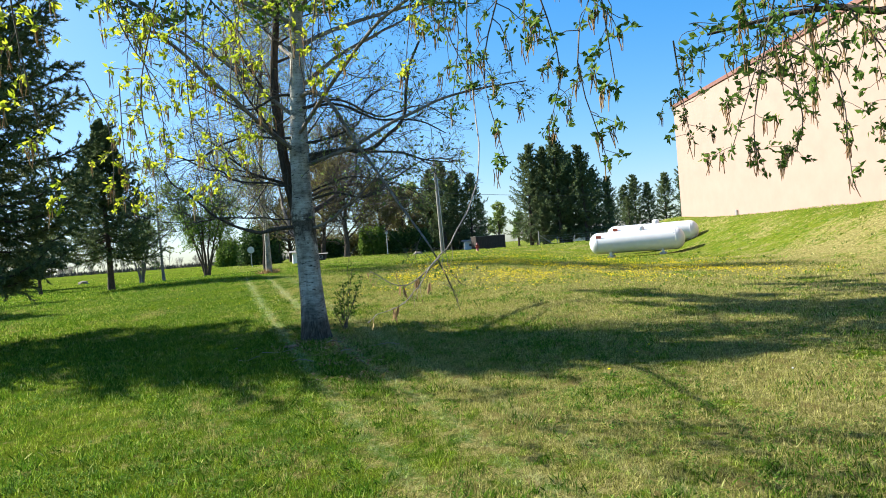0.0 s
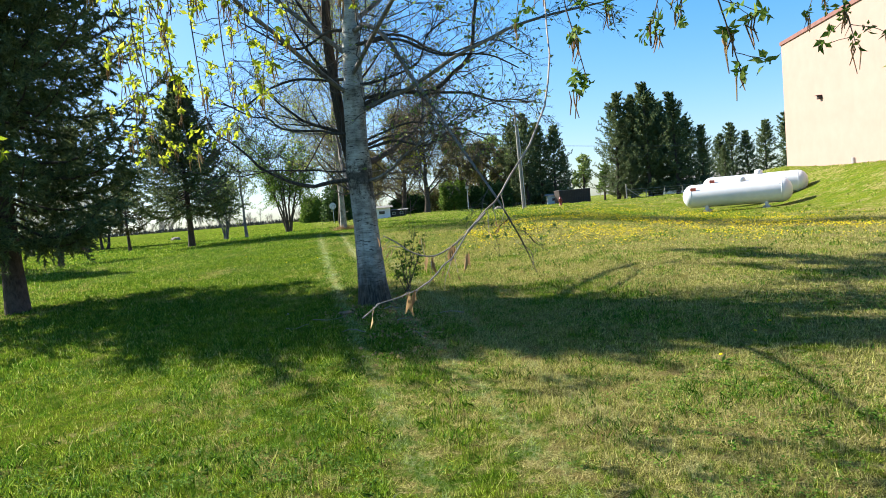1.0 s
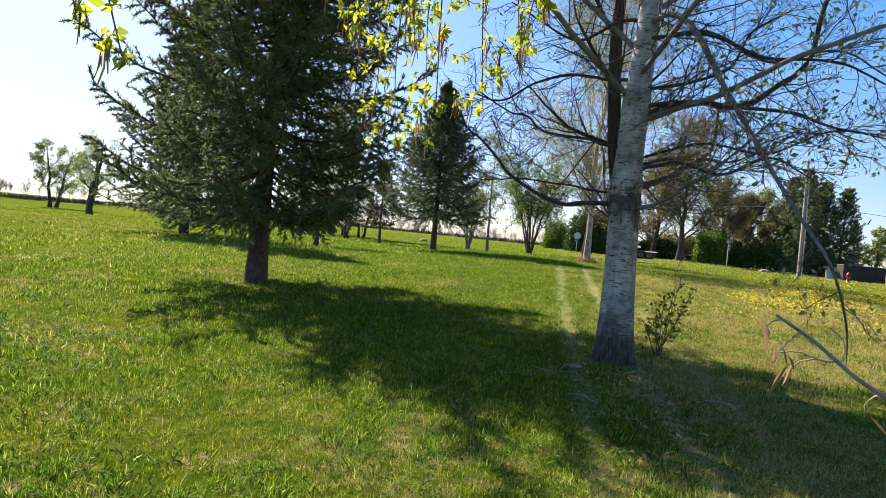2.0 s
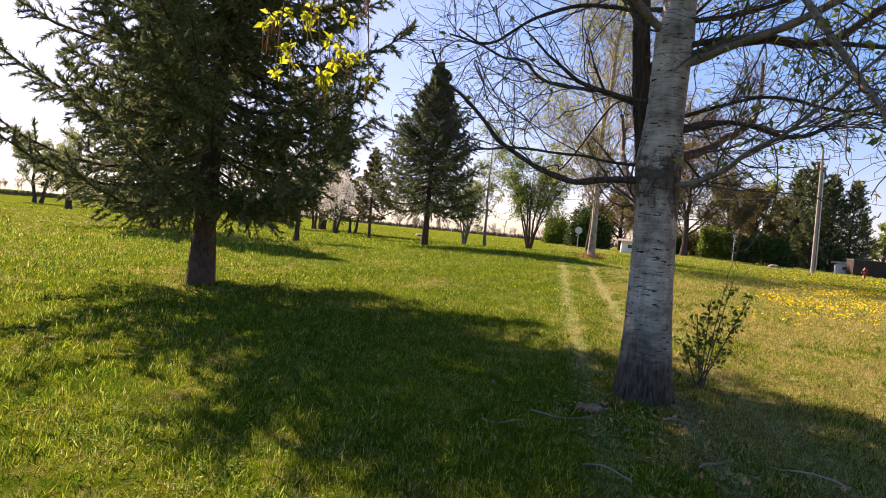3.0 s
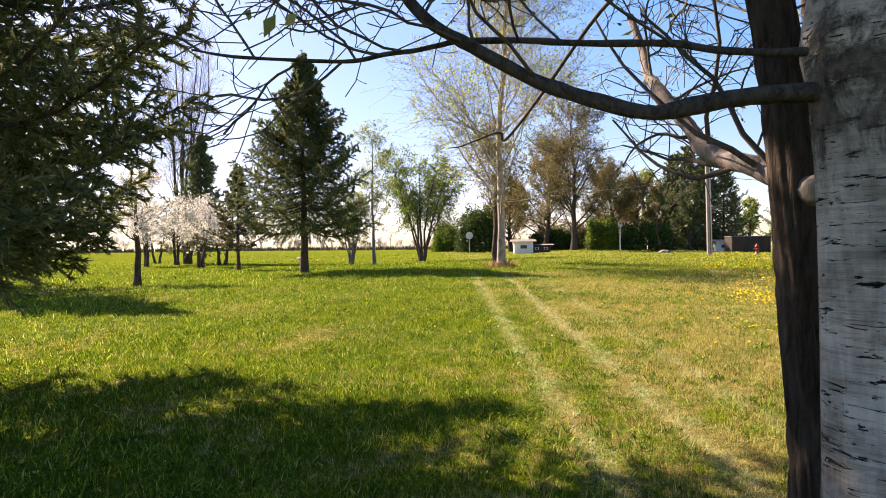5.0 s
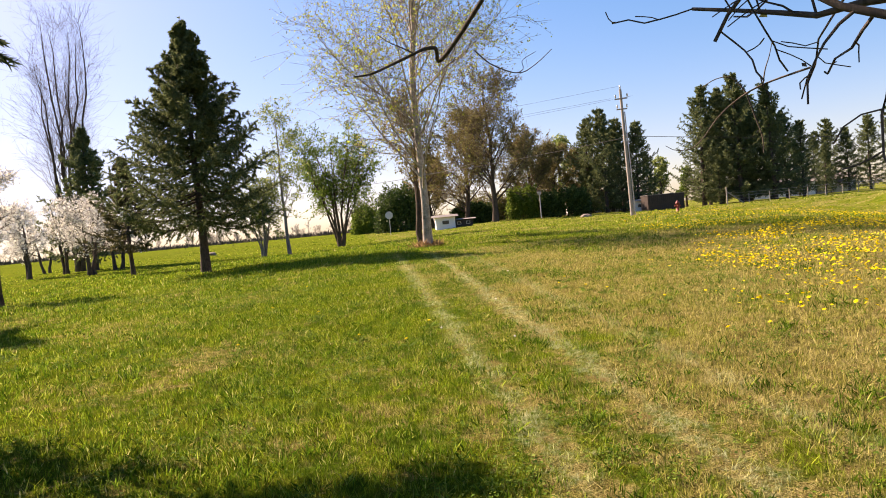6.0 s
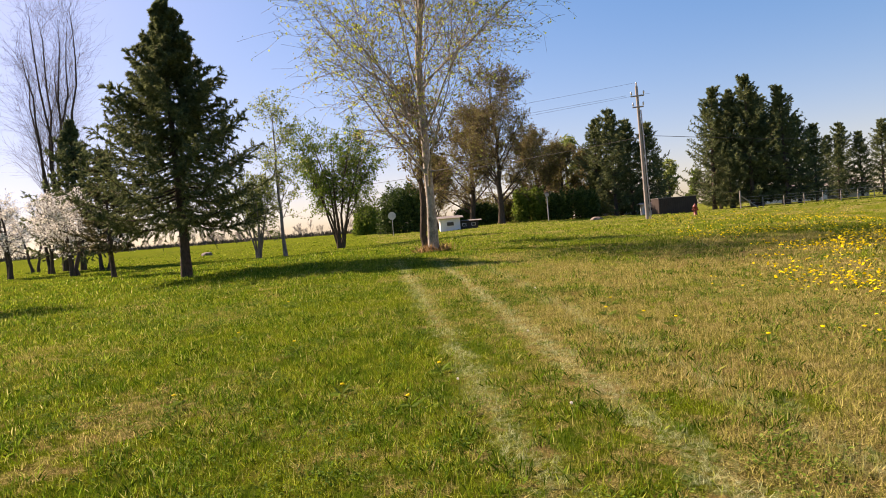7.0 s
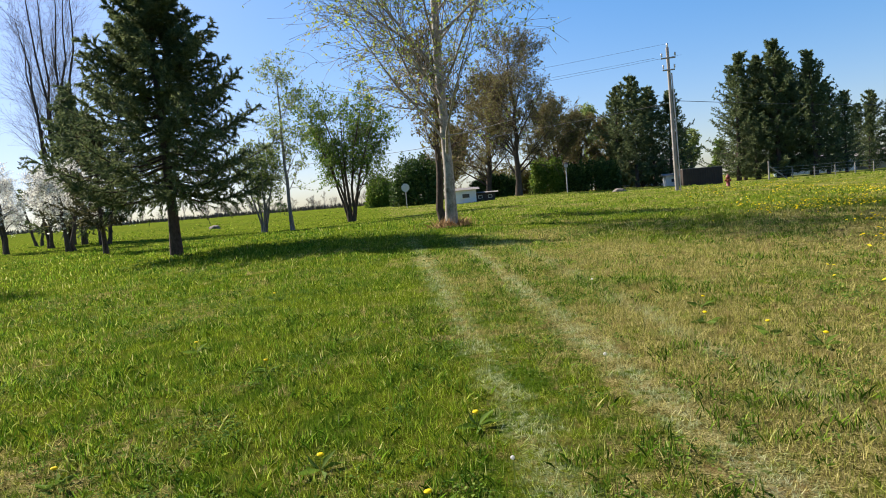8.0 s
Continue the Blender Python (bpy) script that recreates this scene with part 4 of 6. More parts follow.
    add([(-2.88, 10.25, 2.46), (-2.46, 10.32, 2.55), (-1.98, 10.41, 2.45), (-1.56, 10.48, 2.66), (-1.11, 10.56, 2.44)], 0.024, 0.008, BARK_LIMB)
    add([(-2.93, 10.28, 3.94), (-2.38, 10.74, 4.17), (-1.75, 11.27, 3.93), (-1.02, 11.88, 4.19), (-0.39, 12.41, 3.93)], 0.024, 0.008, BARK_LIMB)
    add([(-2.91, 10.28, 2.58), (-2.26, 10.65, 2.83), (-1.63, 11.02, 2.78), (-0.99, 11.39, 3.12), (-0.32, 11.77, 3.07)], 0.018, 0.008, BARK_LIMB)
    add([(-3.25, 10.18, 3.49), (-3.71, 10.10, 3.54), (-4.17, 10.02, 3.44), (-4.56, 9.95, 3.22), (-4.96, 9.88, 3.31)], 0.022, 0.008, BARK_LIMB)
    add([(-3.29, 10.28, 4.20), (-3.81, 10.37, 4.04), (-4.37, 10.47, 4.36), (-4.86, 10.56, 4.68)], 0.024, 0.008, BARK_LIMB)
    bare = []
    for pts, r0 in (
        ([(-5.04, 12.91, 2.46), (-5.11, 12.88, 2.50), (-5.15, 12.86, 2.52), (-5.20, 12.83, 2.56)], 0.006),
        ([(-4.83, 12.95, 2.48), (-4.84, 12.97, 2.42), (-4.88, 12.97, 2.39), (-4.91, 12.97, 2.37)], 0.005),
        ([(-4.74, 12.98, 2.45), (-4.66, 13.01, 2.37), (-4.53, 13.03, 2.31), (-4.44, 13.03, 2.34), (-4.35, 13.01, 2.40)], 0.006),
        ([(-4.53, 13.03, 2.31), (-4.50, 13.03, 2.33), (-4.50, 13.02, 2.37), (-4.43, 13.01, 2.40)], 0.004),
        ([(-3.16, 13.08, 2.15), (-3.32, 13.16, 2.12), (-3.43, 13.21, 2.08), (-3.54, 13.26, 2.00), (-3.62, 13.29, 1.90)], 0.009),
        ([(-3.42, 13.21, 2.09), (-3.38, 13.21, 1.94), (-3.36, 13.21, 1.86), (-3.36, 13.21, 1.78)], 0.007),
        ([(-3.42, 13.21, 2.09), (-3.48, 13.21, 2.17), (-3.55, 13.23, 2.18), (-3.62, 13.26, 2.15)], 0.006),
        ([(-3.62, 13.29, 1.90), (-3.68, 13.31, 1.85), (-3.76, 13.33, 1.85), (-3.81, 13.34, 1.88)], 0.005),
        ([(-3.35, 13.17, 2.11), (-3.34, 13.15, 2.18), (-3.32, 13.14, 2.24), (-3.31, 13.11, 2.30)], 0.006),
    ):
        p = curve_pts(np.array(pts) - np.array(ob.location), 14)
        bare.append((p, np.linspace(r0 * 0.62, r0 * 0.3, 14), 6))
    part("twigs", tubes("twigs", bare), TWIG, ob, smooth=True, kind="stuff")
    rng = np.random.default_rng(77)
    P = np.array([p for p, r in limbs])
    R = np.array([r for p, r in limbs])
    B, BR = sprout(rng, P, R, 15, 8, (0.7, 1.6), 0.15, 1.0, (25, 65), 0.04, 0.20, 0.30, 0.35)
    # the lowest shoots over the open path to the north-west have been cut
    low = ((B[:, -1, 0] < -1.0) & (B[:, -1, 1] > 1.2) & (B[:, -1, 2] < 2.9)) | ((B[:, -1, 1] > 2.6) & (B[:, -1, 2] < 2.3))
    world_at = B + np.array(ob.location)
    low = low | ((path_distance(world_at[..., 0], world_at[..., 1]) < 0.7) & (world_at[..., 2] < 2.1)).any(1)
    B, BR = B[~low], BR[~low]
    part("branches", tubes("branches", [(B, np.maximum(BR, 0.005), 5)]), TWIG, ob, smooth=True, kind="stuff")
    C, CR = sprout(rng, B, BR, 9, 6, (0.25, 0.7), 0.15, 1.0, (25, 70), 0.02, 0.22, 0.5, 0.4)
    # nothing hangs into the way that people walk
    world_at = C + np.array(ob.location)
    clear = ~((path_distance(world_at[..., 0], world_at[..., 1]) < 0.7) & (world_at[..., 2] < 2.1)).any(1)
    C, CR = C[clear], CR[clear]
    D, DR = sprout(rng, C, CR, 2, 4, (0.08, 0.22), 0.3, 1.0, (25, 70), 0.0, 0.25, 0.6, 0.5)
    part("twigs", tubes("twigs", [(C, np.maximum(CR, 0.0026), 3), (D, np.maximum(DR, 0.0018), 3)]), TWIG, ob, kind="stuff")
    pts = ends_of(D, rng, 1, 0.6)
    # the crown's east and south sides are in leaf, the west side is still in bud
    e = pts[:, 0] * 0.8 - pts[:, 1] * 0.6
    high = np.clip((pts[:, 2] - 4.0) / 2.0, 0, 1)
    keep = rng.random(len(pts)) < np.clip(0.14 + 0.28 * e + 0.7 * high, 0.05, 0.9)
    part("leaves", leaf_cloud(rng, "leaves", pts[keep], (0.045, 0.085), 0.3, 0.03), LEAF_SOFT, ob, kind="stuff")
    # extra leaves only above what the camera sees, to deepen the lawn's shade
    top = np.repeat(pts[pts[:, 2] > np.maximum(4.6, 0.385 * (pts[:, 1] + 10.6) + 1.25)], 4, 0)
    part("leaves", leaf_cloud(rng, "leaves", top, (0.08, 0.14), 0.3, 0.08), LEAF_GREEN, ob, kind="stuff")
    spray = np.repeat(np.array([(-2.13, 10.00, 2.22), (-2.02, 10.05, 2.36), (-2.22, 10.04, 2.36), (-1.97, 10.10, 2.50), (-2.06, 9.93, 2.12), (-1.87, 10.09, 2.65)]) - np.array(ob.location), 6, 0)
    part("leaves", leaf_cloud(rng, "leaves", spray, (0.035, 0.06), 0.3, 0.045), LEAF_YELLOW, ob, kind="stuff")
    buds = leaf_cloud(rng, "buds", pts[~keep][::5], (0.014, 0.024), 0.0, 0.01, 0.5)
    part("buds", buds, TWIG, ob, kind="stuff")
    return ob


build_great_tree()


def build_dark_trunk():
    x, y = TREE[0] - 0.16, TREE[1] + 0.36
    ob = thing("elm_tree", (x, y, gz(x, y) - 0.05), "dark furrowed trunk leaning close behind the poplar", "tree")
    P = curve_pts([(0.06, 0, -0.1), (0.03, 0, 0.3), (-0.02, 0.0, 1.1), (-0.08, 0.02, 2.0), (-0.22, 0.03, 3.0), (-0.3, 0.1, 4.5), (-0.1, 0.4, 6.5), (0.1, 0.6, 8.0)], 40)
    R = np.interp(P[:, 2], [-0.1, 0.1, 0.6, 2, 4, 8], [0.15, 0.115, 0.084, 0.080, 0.07, 0.02])
    fine = np.linspace(0, 1, 220)
    part("trunk", rough_tube("trunk", curve_pts(P, 220), np.interp(fine, np.linspace(0, 1, 40), R), 56, 0.15, 3.0, 13), BARK_DARK, ob, smooth=True)
    rng = np.random.default_rng(6)
    A, AR = sprout(rng, P[None], R[None], 14, 8, (1.6, 2.8), 0.5, 0.98, (35, 65), 0.08, 0.1, 0.45, 0.2)
    B, BR = sprout(rng, A, AR, 7, 6, (0.5, 1.1), 0.2, 1, (30, 60), 0.05, 0.16, 0.5, 0.3)
    part("branchwork", tubes("branchwork", [(A, AR, 6), (B, np.maximum(BR, 0.004), 4)]), BARK_DARK, ob, smooth=True, kind="stuff")
    C, CR = sprout(rng, B, BR, 6, 4, (0.15, 0.4), 0.2, 1, (30, 60), 0.03, 0.2, 0.5, 0.4)
    part("twigs", tubes("twigs", [(C, np.maximum(CR, 0.002), 3)]), TWIG, ob, kind="stuff")
    # high crown to the north and west, out of view, added to shade the lawn
    high = []
    for k, (dx, dy, top) in enumerate(((-5.5, 7.6, 9.6), (-7.2, 8.0, 10.2), (-4.0, 6.2, 9.4), (-1.6, 7.6, 9.6), (0.8, 6.8, 9.4), (-2.4, 4.0, 10.4), (-2.6, 10.0, 10.6), (-6.6, 5.6, 9.8), (0.6, 3.6, 9.6), (-0.5, 9.0, 10.3), (-3.6, 8.8, 10.4), (1.7, 5.4, 9.9))):
        z0 = 5.6 + 0.22 * k
        foot = (float(np.interp(z0, P[:, 2], P[:, 0])), float(np.interp(z0, P[:, 2], P[:, 1])), z0)
        p = curve_pts([foot, (foot[0] + dx * 0.3, foot[1] + dy * 0.3, z0 + (top - z0) * 0.55), (dx * 0.65, dy * 0.65, z0 + (top - z0) * 0.85), (dx, dy, top)], 12)
        part("limb", tubes("limb", [(p, np.linspace(0.055, 0.014, 12), 8)]), BARK_DARK, ob, smooth=True)
        high.append(p)
    high = np.array(high)
    A, AR = sprout(rng, high, np.tile(np.linspace(0.05, 0.012, 12), (len(high), 1)), 13, 6, (1.0, 2.0), 0.25, 1.0, (30, 65), 0.06, 0.14, 0.45, 0.3)
    B, BR = sprout(rng, A, AR, 8, 4, (0.3, 0.8), 0.2, 1.0, (30, 65), 0.02, 0.2, 0.5, 0.4)
    part("branchwork", tubes("branchwork", [(A, np.maximum(AR, 0.006), 5), (B, np.maximum(BR, 0.003), 3)]), BARK_DARK, ob, smooth=True, kind="stuff")
    pts = ends_of(B, rng, 20, 0.1)
    pts = pts[pts[:, 2] > np.maximum(6.6, 6.6 + 0.20 * (pts[:, 1] - 1.0))]
    part("leaves", leaf_cloud(rng, "leaves", pts, (0.08, 0.15), 0.3, 0.08), LEAF_GREEN, ob, kind="stuff")


build_dark_trunk()


# ---- box elder over the camera: trunk behind, long limbs and hanging leafy sprays ----
def build_box_elder():
    x0, y0 = 1.53, -4.24
    ob = thing("box_elder_tree", (x0, y0, gz(x0, y0) - 0.05), "box elder with hanging sprays of young leaves and catkins", "tree")
    w = lambda pts: np.array(pts, float) - np.array(ob.location)
    P = curve_pts([(0, 0, -0.1), (0.05, 0.1, 1.4), (0, 0.3, 3.1), (-0.1, 0.6, 4.8), (0, 0.9, 6.6), (0.1, 1.2, 8.4)], 24)
    R = np.interp(P[:, 2], [-0.1, 0.1, 1, 4, 8.4], [0.34, 0.26, 0.21, 0.16, 0.04])
    part("trunk", tubes("trunk", [(P, R, 14)]), BARK_DARK, ob, smooth=True)
    limbs = [
        [(1.40, -3.76, 3.44), (1.77, -1.32, 4.90), (2.26, 1.12, 5.02), (2.27, 3.61, 3.93), (2.43, 4.91, 3.00)],
        [(1.40, -3.51, 4.17), (0.43, -0.83, 5.51), (-0.06, 1.86, 5.88), (-0.28, 4.48, 4.85), (-0.23, 6.27, 4.09)],
        [(1.40, -3.63, 3.68), (-0.67, -1.80, 5.14), (-1.89, 0.39, 5.51), (-2.62, 2.59, 5.02), (-2.83, 5.09, 4.08)],
        [(1.40, -3.76, 3.19), (-1.40, -2.54, 4.53), (-3.11, -0.58, 4.90), (-3.84, 1.61, 4.41), (-4.56, 4.41, 3.80)],
        [(1.53, -3.39, 4.90), (2.75, -0.34, 6.12), (3.97, 1.86, 5.88), (4.08, 4.60, 4.69), (4.07, 6.04, 3.49)],
        [(1.65, -3.63, 3.56), (3.72, -1.07, 4.05), (4.70, 2.10, 3.68), (3.37, 4.51, 3.08), (2.63, 5.11, 3.24), (1.85, 5.45, 3.20)],
        [(1.53, -3.15, 5.63), (0.79, -0.10, 7.34), (0.55, 2.59, 8.07), (0.67, 5.03, 8.07)],
        [(1.53, -3.15, 5.88), (-1.16, -0.83, 7.34), (-2.62, 1.61, 8.07), (-3.60, 4.05, 8.19)],
        # last three: high limbs out of view, added to throw shade on the lawn
        [(1.53, -3.15, 6.12), (-2.13, -1.80, 7.58), (-4.82, 0.39, 8.32), (-6.53, 2.83, 8.07), (-6.95, 5.88, 6.81)],
        [(1.53, -3.27, 6.61), (-3.11, -2.54, 8.07), (-6.04, -0.83, 8.56), (-8.23, 1.37, 8.07), (-9.21, 3.32, 7.34)],
        [(1.53, -3.15, 6.85), (-0.18, -0.10, 8.80), (-1.65, 2.83, 9.78), (-2.87, 5.52, 10.02), (-3.55, 8.17, 8.82)],
    ]
    LP, LR = [], []
    for pts in limbs:
        p = curve_pts(w(pts), 14)
        r = np.linspace(0.075, 0.012, 14)
        part("limb", tubes("limb", [(p, r, 8)]), BARK_DARK, ob, smooth=True)
        LP.append(p), LR.append(r)
    rng = np.random.default_rng(19)
    LP, LR = np.array(LP), np.array(LR)
    A, AR = sprout(rng, LP, LR, 16, 7, (0.8, 1.7), 0.25, 1.0, (30, 70), 0.02, 0.16, 0.4, 0.3)
    keep = ~((A[:, -1, 2] + ob.location.z < 2.3) & (np.abs(A[:, -1, 0] + x0 + 0.8) < 1.4))
    A, AR = A[keep], AR[keep]
    B, BR = sprout(rng, A, AR, 6, 5, (0.25, 0.7), 0.3, 1.0, (30, 70), -0.05, 0.2, 0.5, 0.4)
    # hanging sprays: hung from a point overhead down to a tip
    hung = [
        ((-2.53, 5.84, 4.00), (-2.51, 5.92, 2.62)), ((-3.17, 5.66, 4.03), (-3.26, 6.00, 2.66)), ((-2.85, 6.00, 4.12), (-2.86, 6.23, 2.29)), ((-2.14, 4.97, 4.25), (-2.06, 4.85, 3.07)),
        ((-4.75, 7.45, 3.90), (-4.52, 7.27, 2.28)), ((-4.23, 7.73, 3.93), (-4.12, 7.62, 2.31)), ((-4.45, 7.57, 3.85), (-4.41, 7.53, 2.30)), ((1.57, 3.65, 3.87), (1.41, 3.52, 2.66)), ((2.96, 4.17, 3.48), (3.07, 4.19, 2.30)), ((2.17, 4.22, 3.43), (2.03, 4.16, 2.36)), ((2.48, 5.65, 3.20), (2.47, 5.57, 2.05)), ((0.14, 4.40, 4.18), (0.13, 4.20, 2.89)),
        ((-2.63, 5.13, 3.93), (-2.66, 5.36, 2.11)), ((-2.43, 5.36, 4.02), (-2.34, 5.60, 2.46)), ((-2.95, 4.90, 3.74), (-3.08, 5.33, 2.45)), ((-2.85, 4.74, 4.00), (-2.67, 4.93, 2.87)),
        ((-2.87, 3.38, 3.63), (-3.13, 4.00, 2.00)), ((-4.34, 4.63, 3.87), (-3.88, 4.26, 2.34)),
        ((0.58, 3.66, 3.79), (0.55, 3.47, 2.36)), ((0.61, 4.31, 3.66), (0.64, 4.24, 2.03)), ((0.00, 5.26, 3.70), (-0.03, 4.75, 2.15)), ((0.37, 4.80, 3.72), (0.31, 4.57, 2.38)),
        ((1.75, 3.92, 3.53), (1.47, 4.19, 2.03)), ((2.35, 4.54, 3.11), (2.35, 4.34, 1.80)), ((2.02, 3.70, 3.79), (1.84, 3.76, 2.52)), ((2.09, 4.98, 3.08), (2.06, 5.14, 2.04)), ((2.78, 4.85, 3.13), (2.89, 4.80, 1.91)), ((2.57, 3.87, 3.49), (2.63, 3.94, 2.18)), ((3.22, 5.36, 3.78), (3.29, 5.47, 2.18)), ((1.73, 5.40, 3.16), (1.59, 5.30, 2.30)),
        ((-0.80, 5.07, 4.59), (-0.77, 4.89, 2.96)), ((-0.29, 5.09, 4.60), (-0.23, 4.99, 2.83)), ((-1.22, 4.92, 4.69), (-1.25, 4.79, 3.06)), ((-0.54, 5.77, 4.40), (-0.43, 5.62, 2.75)), ((-1.69, 5.61, 4.38), (-1.64, 5.45, 3.08)),
    ]
    H, HR = [], []
    for a, b in hung:
        a, b = w([a])[0], w([b])[0]
        a, m = a + rng.normal(size=3) * np.array([0.18, 0.18, 0.0]), (a + b) / 2 + rng.normal(size=3) * 0.12
        H.append(curve_pts([a, m, b], 8))
        HR.append(np.linspace(0.008, 0.003, 8))
    H, HR = np.array(H), np.array(HR)
    S, SR = sprout(rng, H, HR, 13, 5, (0.14, 0.50), 0.02, 1.0, (40, 85), -0.06, 0.24, 0.7, 0.5)
    part("branches", tubes("branches", [(A, np.maximum(AR, 0.004), 5), (B, np.maximum(BR, 0.003), 4), (H, HR, 5), (S, np.maximum(SR, 0.002), 4)]), TWIG, ob, smooth=True, kind="stuff")
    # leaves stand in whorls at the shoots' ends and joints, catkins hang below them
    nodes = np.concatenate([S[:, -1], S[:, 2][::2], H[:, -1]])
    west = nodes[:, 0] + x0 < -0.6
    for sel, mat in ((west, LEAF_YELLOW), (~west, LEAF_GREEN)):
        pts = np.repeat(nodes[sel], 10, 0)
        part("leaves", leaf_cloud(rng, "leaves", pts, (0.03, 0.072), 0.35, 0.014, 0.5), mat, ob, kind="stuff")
    over = np.concatenate([np.repeat(B[:, -1], 3, 0), np.repeat(B[:, 2], 1, 0)])
    part("leaves", leaf_cloud(rng, "leaves", over, (0.06, 0.11), 0.3, 0.03, 0.55), LEAF_GREEN, ob, kind="stuff")
    cat = np.concatenate([np.repeat(nodes[::2], 4, 0), B[::3, -1]])
    n = len(cat)
    cat = cat + rng.normal(size=(n, 3)) * 0.012
    q = np.stack([cat, cat + np.array([0, 0, -0.05]) + rng.normal(size=(n, 3)) * 0.008, cat + np.array([0, 0, -1.0]) * rng.uniform(0.08, 0.16, n)[:, None] + rng.normal(size=(n, 3)) * 0.014], 1)
    part("catkins", tubes("catkins", [(q, np.tile([0.002, 0.0045, 0.0025], (n, 1)), 4)]), CATKIN, ob, kind="stuff")
    # the long dead branch that hangs into the path
    D = curve_pts(w([(-0.18, 6.39, 4.09), (-0.25, 5.90, 3.27), (-0.22, 5.18, 2.64), (-0.27, 4.28, 2.01), (-0.41, 3.83, 1.70), (-0.48, 3.62, 1.55), (-0.60, 3.60, 1.44), (-0.69, 3.43, 1.30), (-0.78, 3.22, 1.24), (-0.93, 3.01, 1.17)]), 30)
    D[3:-1] += rng.normal(size=(26, 3)) * 0.005
    DR = np.linspace(0.0065, 0.0018, 30)
    part("limb", tubes("limb", [(D, DR, 7)]), TWIG_PALE, ob, "dead pale branch hanging low", smooth=True)
    # its forked side shoot, bent up at the end
    side = curve_pts(w([(-0.55, 3.60, 1.48), (-0.66, 3.60, 1.38), (-0.77, 3.58, 1.32), (-0.86, 3.57, 1.34), (-0.93, 3.57, 1.39), (-0.98, 3.57, 1.42)]), 16)
    part("limb", tubes("limb", [(side, np.linspace(0.0045, 0.0022, 16), 6)]), TWIG_PALE, ob, "dead pale side shoot", smooth=True)
    both, both_r = np.array([curve_pts(D[12:], 16), side]), np.array([np.linspace(0.005, 0.002, 16)] * 2)
    E2, ER = sprout(rng, both, both_r, 9, 6, (0.08, 0.22), 0.15, 1.0, (30, 70), -0.30, 0.22, 0.5, 0.4)
    part("twigs", tubes("twigs", [(E2, np.maximum(ER, 0.0011), 4)]), TWIG_PALE, ob, kind="stuff")
    # dry curled leaves and keys hang straight down from it
    tips = ends_of(E2, rng, 3, 0.5)[::2]
    part("dry_leaves", leaf_cloud(rng, "dry_leaves", tips, (0.025, 0.055), 0.5, 0.010, 0.12, np.array([[0, 0, -2.2]])), CATKIN, ob, kind="stuff")
    for k, (px, py, pz) in enumerate(((-0.80, 3.58, 1.33), (-0.70, 3.59, 1.36), (-0.62, 3.47, 1.34), (-0.80, 3.18, 1.23))):
        hang = leaf_cloud(rng, "dry_leaf", w([(px, py, pz), (px + 0.012, py, pz), (px - 0.01, py + 0.01, pz - 0.01)]), (0.06, 0.10), 0.3, 0.004, 0.24, np.array([[0, 0, -5.0]]))
        part("dry_leaf", hang, CATKIN, ob, "curled brown dry leaf")
    return ob


build_box_elder()


# ---- built things ----
def box(cx, cy, cz, sx, sy, sz, bevel=0.0):
    bm = bmesh.new()
    bmesh.ops.create_cube(bm, size=1)
    bmesh.ops.scale(bm, vec=(sx, sy, sz), verts=bm.verts)
    if bevel:
        bmesh.ops.bevel(bm, geom=bm.edges[:], offset=bevel, segments=2, affect="EDGES")
    bmesh.ops.translate(bm, vec=(cx, cy, cz), verts=bm.verts)
    return bm


def rod(points, r, sides=8, taper=1.0):
    p = np.asarray(points, float)
    return tubes("rod", [(p, np.linspace(r, r * taper, len(p)), sides)])


def lathe(profile, sides=24, axis="Z"):
    """A turned body from (radius, height) pairs, closed where the radius is 0."""
    bm = bmesh.new()
    vs = [bm.verts.new((r, 0, z)) for r, z in profile]
    es = [bm.edges.new((a, b)) for a, b in zip(vs, vs[1:])]
    bmesh.ops.spin(bm, geom=vs + es, cent=(0, 0, 0), axis=(0, 0, 1), angle=2 * math.pi, steps=sides, use_merge=True)
    bmesh.ops.remove_doubles(bm, verts=bm.verts, dist=1e-4)
    bmesh.ops.recalc_face_normals(bm, faces=bm.faces)
    if axis == "X":
        bmesh.ops.rotate(bm, cent=(0, 0, 0), matrix=Matrix.Rotation(math.pi / 2, 3, "Y"), verts=bm.verts)
    return bm


STUCCO = plain("peach_stucco", (0.300, 0.205, 0.166), (0.335, 0.232, 0.190), 0.9, 0.9, 0, 0.004)
TRIM_BROWN = plain("brown_trim", (0.16, 0.07, 0.05), (0.24, 0.11, 0.08), 3, 0.5)
ROOFING = plain("grey_roofing", (0.12, 0.115, 0.11), (0.20, 0.19, 0.18), 2, 0.9, 0, 0.01)
TANK_WHITE = plain("white_tank_paint", (0.58, 0.58, 0.60), (0.68, 0.68, 0.70), 1.5, 0.35)
STEEL = plain("galvanised_steel", (0.35, 0.35, 0.36), (0.48, 0.48, 0.49), 8, 0.45, 0.7)
CONCRETE = plain("concrete", (0.38, 0.36, 0.33), (0.50, 0.48, 0.45), 7, 0.9, 0, 0.01)
POLE_WOOD = plain("weathered_pole_wood", (0.19, 0.175, 0.16), (0.36, 0.335, 0.30), 5, 0.85, 0, 0.006, 6, (6, 6, 0.5))
SHED_BROWN = plain("dark_brown_metal", (0.022, 0.016, 0.014), (0.040, 0.030, 0.025), 2, 0.6)
SIDING = plain("white_siding", (0.68, 0.68, 0.67), (0.78, 0.78, 0.77), 2, 0.7)
